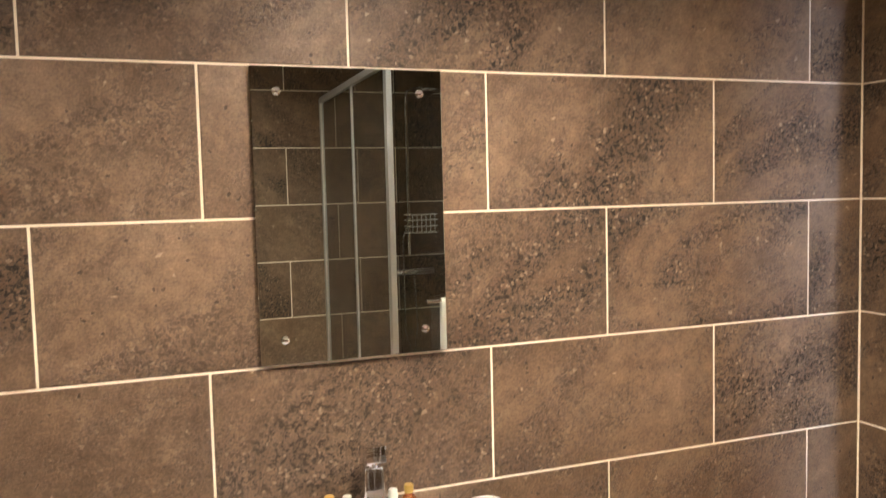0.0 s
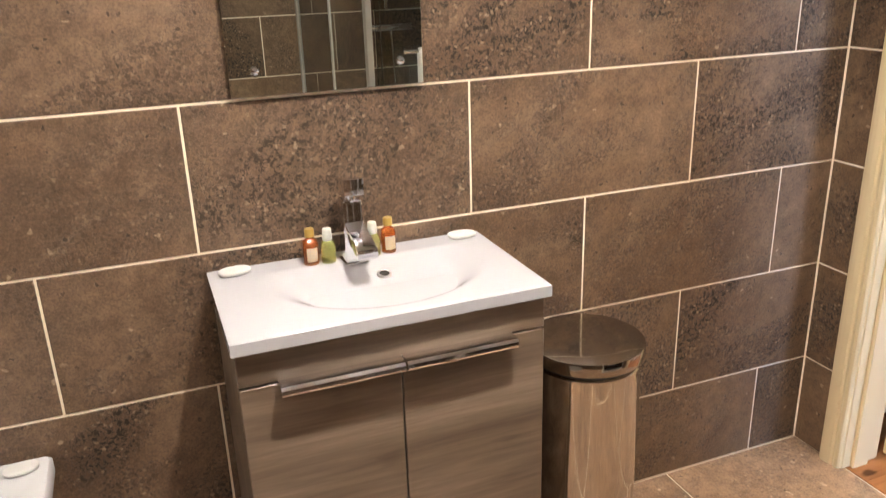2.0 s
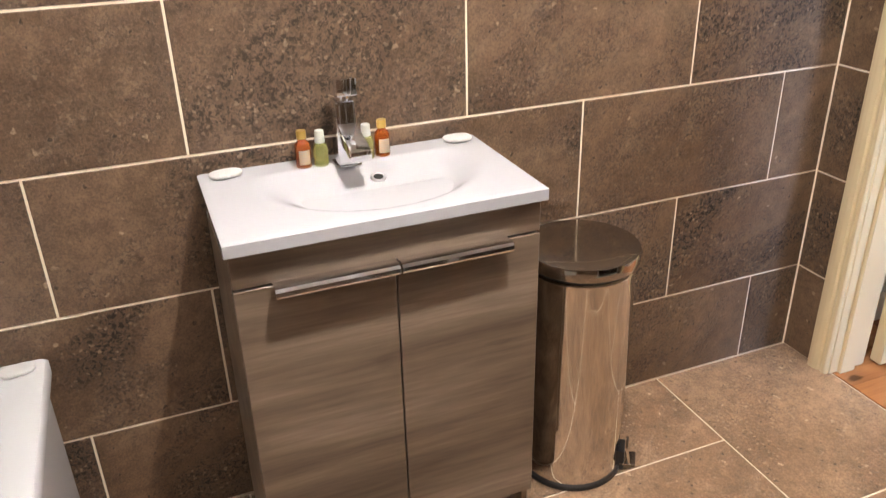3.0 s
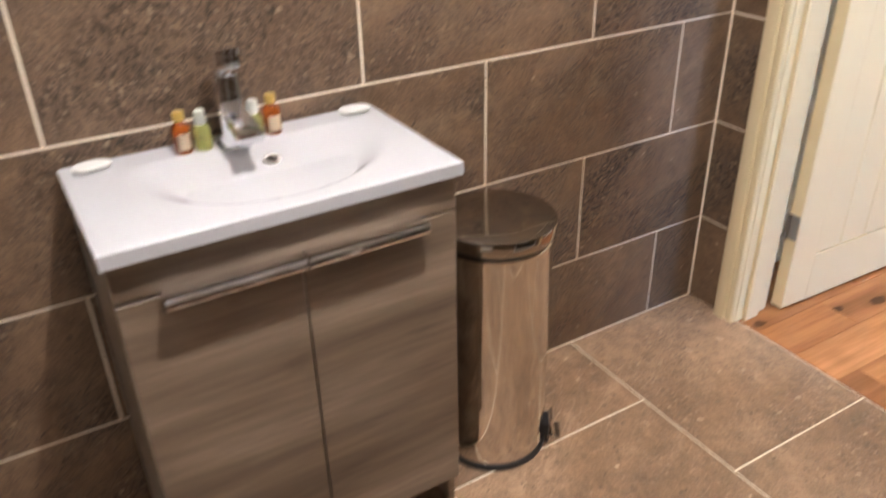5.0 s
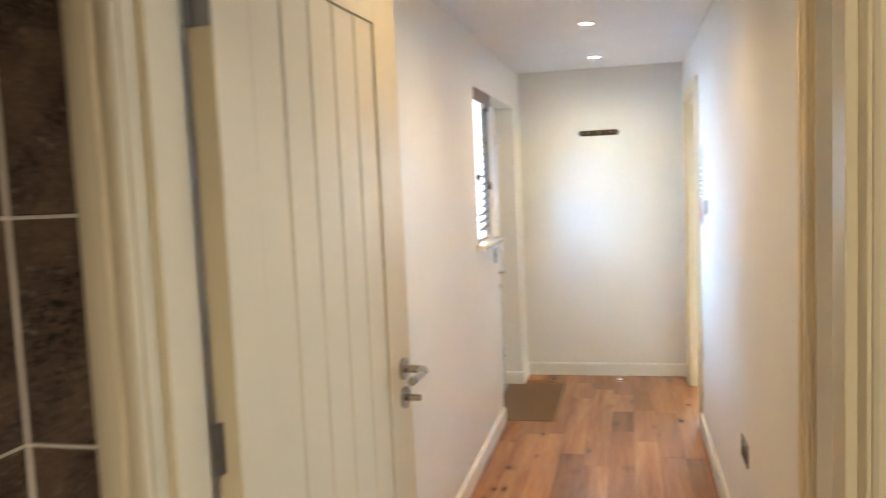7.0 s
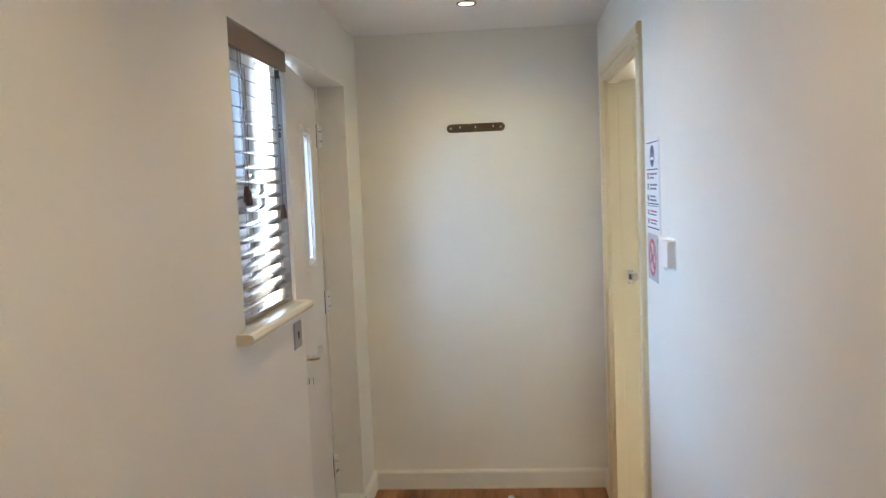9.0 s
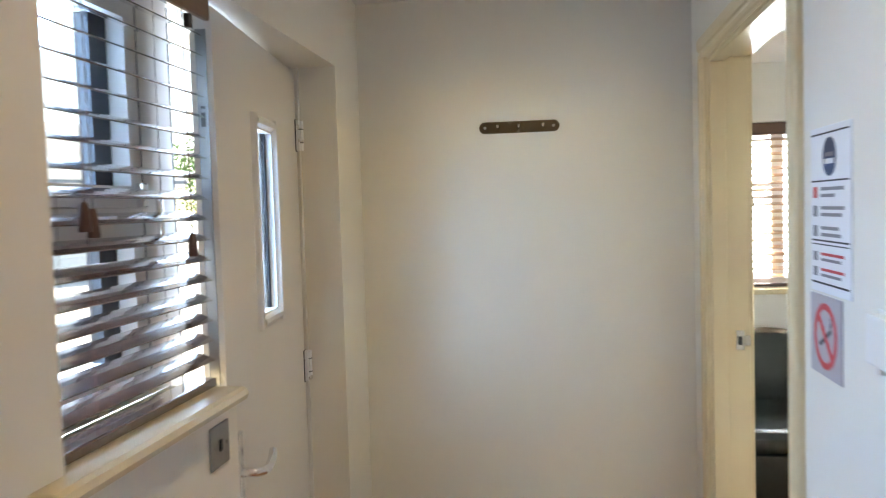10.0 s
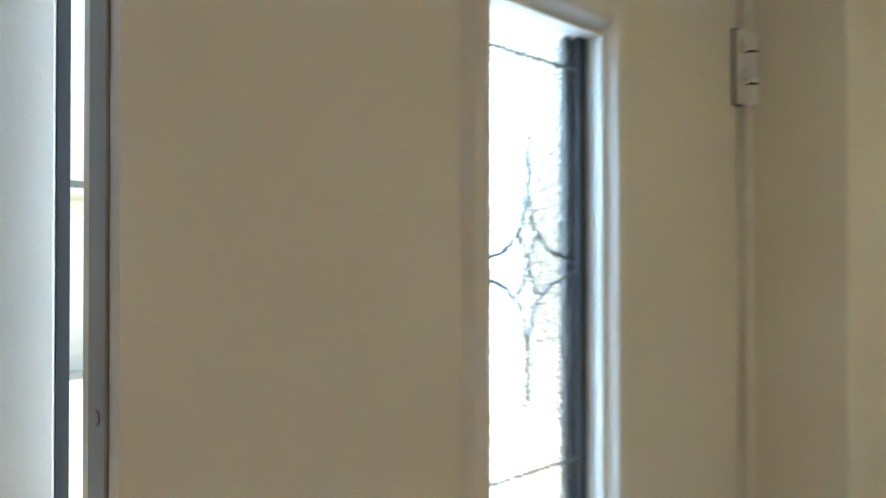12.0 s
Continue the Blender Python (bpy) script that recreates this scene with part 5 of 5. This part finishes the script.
by_name = bpy.data.objects
tile_wall(by_name["wall_north"], BX0, 0.0, -0.177, -0.4775, lambda a, z: pose(a, 0.001, z))
tile_wall(by_name["wall_bath_door"], 0.0, -BY0, 0.30, 0.60, lambda a, z: pose(0.001, -a, z, 0, 0, -90), (0.125, 1.083, DOOR_H + 0.05))
tile_wall(by_name["wall_south_bath"], BX0, 0.0, -0.22, -0.497, lambda a, z: pose(a, BY0 - 0.001, z, 0, 0, 180))
tile_wall(by_name["wall_west"], 0.0, -BY0, 0.2, 0.5, lambda a, z: pose(BX0 - 0.001, -a, z, 0, 0, 90))


def floor_tiles():
    edges = [0.013, -0.478, -1.081, -1.684, -2.287, BX0]
    for c, (x1, x0) in enumerate(zip(edges, edges[1:])):
        start = 0.0 + (0.605 if c % 2 == 0 else 0.3025)
        ys = [0.0] + [start + 0.605 * i for i in range(6) if start + 0.605 * i < -BY0] + [-BY0]
        for a, b in zip(ys, ys[1:]):
            lay(FLOOR_BATH, "floor_tile", x0, x1, -b, -a, lambda u, v: pose(u, v, -0.0005, -90), STONE_FLOOR, "floor")


floor_tiles()


# ---- oak planks in the hall ----
def planks(parent, x0, x1, y0, y1, material):
    w = 0.1325
    y = y0
    while y < y1 - 0.01:
        h = min(y + w, y1)
        x = x0 - random.uniform(0.1, 1.1)
        while x < x1:
            L = random.choice((0.4, 0.6, 0.8, 1.1, 1.5))
            a, b = max(x, x0), min(x + L, x1)
            if b - a > 0.02:
                t = new("plank", tile_data(b - a - 0.0012, h - y - 0.0012, material, "plank"))
                t.parent = parent
                t.matrix_local = pose((a + b) / 2, (y + h) / 2, -0.001, -90)
            x += L
        y += w


planks(FLOOR_HALL, 0.016, HX1, HY0, 0.0, OAK)
planks(FLOOR_HALL, 3.912, 4.819, 0.0, 0.1, OAK)
planks(FLOOR_HALL, 0.2, 1.04, RW, HY0, OAK)
planks(FLOOR_HALL, 3.96, 4.85, RW, HY0, OAK)


# ---- outdoors ----
structure("ground", bbox(-300, 300, 0.3, 600, -0.4, -0.14), PAVING, "pale concrete paving in bright sun", "ground")
structure("ground_south", bbox(-300, 300, -600, SOUTH - 0.25, -0.4, -0.14), PAVING, "pale concrete paving behind the house", "ground")
structure("ground_east", bbox(7.15, 300, SOUTH - 0.25, 0.3, -0.4, -0.14), PAVING, "pale concrete paving beside the house", "ground")
structure("ground_west", bbox(-300, BX0 - 0.12, SOUTH - 0.25, 0.3, -0.4, -0.14), PAVING, "pale concrete paving beside the house", "ground")
structure("doorstep", bbox(3.7, 5.0, 0.3, 1.0, -0.14, -0.01, 0.01), PAVING, "concrete doorstep outside the front door", "step")


def clad_house(x, y, turn, w, d, h):
    th = thing("house", "white weatherboarded house with a slate roof across the yard", "house", "", pose(x, y, -0.14, 0, 0, turn))
    part("wall", bbox(-w / 2, w / 2, 0, d, 0, h), SIDING, th)
    n = int((h - 0.25) / 0.16)
    first = None
    for i in range(n):
        if first is None:
            prof = [(0.0, 0.0), (0.0, 0.03), (0.165, 0.012), (0.165, 0.0)]
            b = prism(prof, (-w / 2, 0, 0), (w / 2, 0, 0), (0, 0, 1), (0, -1, 0))
            first = part("weatherboard", b, SIDING, th)
            p = first
        else:
            p = new("weatherboard", first.data)
            p.parent = th
        p.matrix_local = pose(0, 0, 0.25 + i * 0.16)
    part("fascia", bbox(-w / 2 - 0.3, w / 2 + 0.3, -0.42, -0.38, h - 0.05, h + 0.16, 0.005, 1), SIDING, th)
    part("roof", prism([(-0.45, h + 0.14), (d / 2, h + 2.0), (d + 0.45, h + 0.14), (d + 0.45, h + 0.04), (d / 2, h + 1.88), (-0.45, h + 0.04)], (-w / 2 - 0.35, 0, 0), (w / 2 + 0.35, 0, 0), (0, 1, 0), (0, 0, 1)), SLATE, th, "blue-grey slate roof")
    return th


clad_house(5.6, 11.5, 14, 9.0, 5.0, 2.6)
clad_house(21.0, 13.0, -28, 9.0, 5.0, 2.6)
GARAGE = clad_house(17.2, 24.0, -29, 10.0, 5.0, 3.3)
for gx in (-2.6, 0.6):
    gw = part("louvre_window", bbox(gx - 1.0, gx + 1.0, -0.06, -0.035, 1.55, 2.45), DARKGREY, GARAGE, "dark louvred window")
    for gi in range(8):
        part("louvre", bbox(gx - 0.97, gx + 0.97, -0.09, -0.058, 1.60 + gi * 0.105, 1.645 + gi * 0.105), GREYPRINT, gw)


def parked_car(x, y, turn, paint, label):
    th = thing("parked_car", label, "car", "parked cars", pose(x, y, -0.14, 0, 0, turn))
    prof = [(-2.0, 0.35), (-2.02, 0.7), (-1.85, 0.92), (-1.55, 1.0), (-1.2, 1.38), (-0.4, 1.46), (0.45, 1.40), (1.05, 0.98), (1.75, 0.86), (2.0, 0.66), (2.02, 0.35)]
    body = prism(prof, (0, -0.84, 0), (0, 0.84, 0), (1, 0, 0), (0, 0, 1))
    bmesh.ops.bevel(body, geom=body.edges[:], offset=0.06, segments=3, affect="EDGES", profile=0.6)
    for v in body.verts:
        if v.co.z > 0.95:
            v.co.y *= 1 - 0.26 * min(1, (v.co.z - 0.95) / 0.5)
    part("body", body, paint, th, "", True)
    for s in (-1, 1):
        wn_ = prism([(-1.28, 1.0), (-1.08, 1.33), (-0.1, 1.38), (-0.1, 1.0)], (0, s * 0.70, 0), (0, s * 0.835, 0), (1, 0, 0), (0, 0, 1))
        part("side_window", wn_, DARKGLASS, th)
        wn_ = prism([(-0.02, 1.0), (-0.02, 1.38), (0.4, 1.34), (0.92, 1.0)], (0, s * 0.70, 0), (0, s * 0.835, 0), (1, 0, 0), (0, 0, 1))
        part("side_window", wn_, DARKGLASS, th)
        for wx in (-1.25, 1.28):
            wh = part("wheel", bcyl((wx, s * 0.66, 0.31), (wx, s * 0.86, 0.31), 0.31, 28), TYRE, th)
            part("rim", bcyl((wx, s * 0.8, 0.31), (wx, s * 0.868, 0.31), 0.19, 20), SATIN, wh)
    part("windscreen", prism([(0.5, 1.37), (1.02, 1.0), (1.04, 1.02), (0.53, 1.395)], (0, -0.6, 0), (0, 0.6, 0), (1, 0, 0), (0, 0, 1)), DARKGLASS, th)
    for s in (-0.6, 0.6):
        part("headlight", bbox(1.86, 2.03, s - 0.16, s + 0.16, 0.62, 0.76, 0.03), CHROME, th)


parked_car(12.9, 9.4, 35, CARPAINT, "teal blue hatchback parked on the sunny paving")
parked_car(11.9, 14.6, -25, GREYCAR, "dark blue-grey hatchback parked across the yard")


def tree(x, y, h, seed):
    rnd = random.Random(seed)
    th = thing("tree", "leafy green tree beyond the yard", "tree", "trees beyond the yard", pose(x, y, -0.14))
    bm = tube([(0, 0, 0), (0.04, 0.02, h * 0.25), (-0.03, 0.05, h * 0.5), (0.02, 0.0, h * 0.75)], 0.12, 10)
    for v in bm.verts:
        k = 1 - 0.75 * v.co.z / h
        v.co.x *= k
        v.co.y *= k
    ends = []
    for i in range(9):
        a = rnd.uniform(0, 6.28)
        z0 = h * rnd.uniform(0.3, 0.7)
        e = Vector((math.cos(a) * h * 0.27, math.sin(a) * h * 0.27, z0 + h * rnd.uniform(0.1, 0.25)))
        ends.append(e)
        cyl(bm, (0, 0, z0), e, 0.05, 7, 0.012)
    part("trunk", bm, BARK, th)
    verts, faces = [], []
    for i in range(2600):
        c = rnd.choice(ends) + Vector((rnd.gauss(0, 0.11), rnd.gauss(0, 0.11), rnd.gauss(0, 0.09))) * h
        u = Vector((rnd.gauss(0, 1), rnd.gauss(0, 1), rnd.gauss(0, 0.6))).normalized()
        w = u.cross(Vector((rnd.gauss(0, 1), rnd.gauss(0, 1), rnd.gauss(0, 1)))).normalized()
        s = 0.09 * rnd.uniform(0.7, 1.4)
        n = len(verts)
        verts += [c - u * s, c + w * s * 0.5, c + u * s, c - w * s * 0.5]
        faces.append((n, n + 1, n + 2, n + 3))
    me = bpy.data.meshes.new("crown")
    me.from_pydata([tuple(v) for v in verts], [], faces)
    me.materials.append(LEAF)
    cr = new("crown", me)
    cr.parent = th


tree(34.0, 22.0, 5.0, 3)
tree(27.0, 26.0, 4.6, 5)
tree(38.0, 15.0, 5.2, 8)
tree(30.0, -3.0, 5.0, 9)


def planter():
    th = thing("planter", "blue-grey square planter with a leafy yellow-green shrub", "planter", "", pose(8.22, 7.88, -0.14))
    p = bbox(-0.2, 0.2, -0.2, 0.2, 0, 0.38, 0.012)
    for v in p.verts:
        k = 0.8 + 0.2 * v.co.z / 0.38
        v.co.x *= k
        v.co.y *= k
    part("pot", p, PLANTER, th)
    rnd = random.Random(4)
    verts, faces = [], []
    for i in range(420):
        a, r = rnd.uniform(0, 6.28), rnd.uniform(0, 0.2)
        z = rnd.uniform(0.36, 0.66)
        c = Vector((r * math.cos(a), r * math.sin(a), z))
        u = Vector((math.cos(a), math.sin(a), rnd.uniform(-0.3, 1))).normalized() * 0.05
        w = u.cross(Vector((0, 0, 1))).normalized() * 0.012
        n = len(verts)
        verts += [c - u, c + w, c + u, c - w]
        faces.append((n, n + 1, n + 2, n + 3))
    me = bpy.data.meshes.new("shrub")
    me.from_pydata([tuple(v) for v in verts], [], faces)
    me.materials.append(SHRUB)
    s = new("shrub", me)
    s.parent = th


planter()
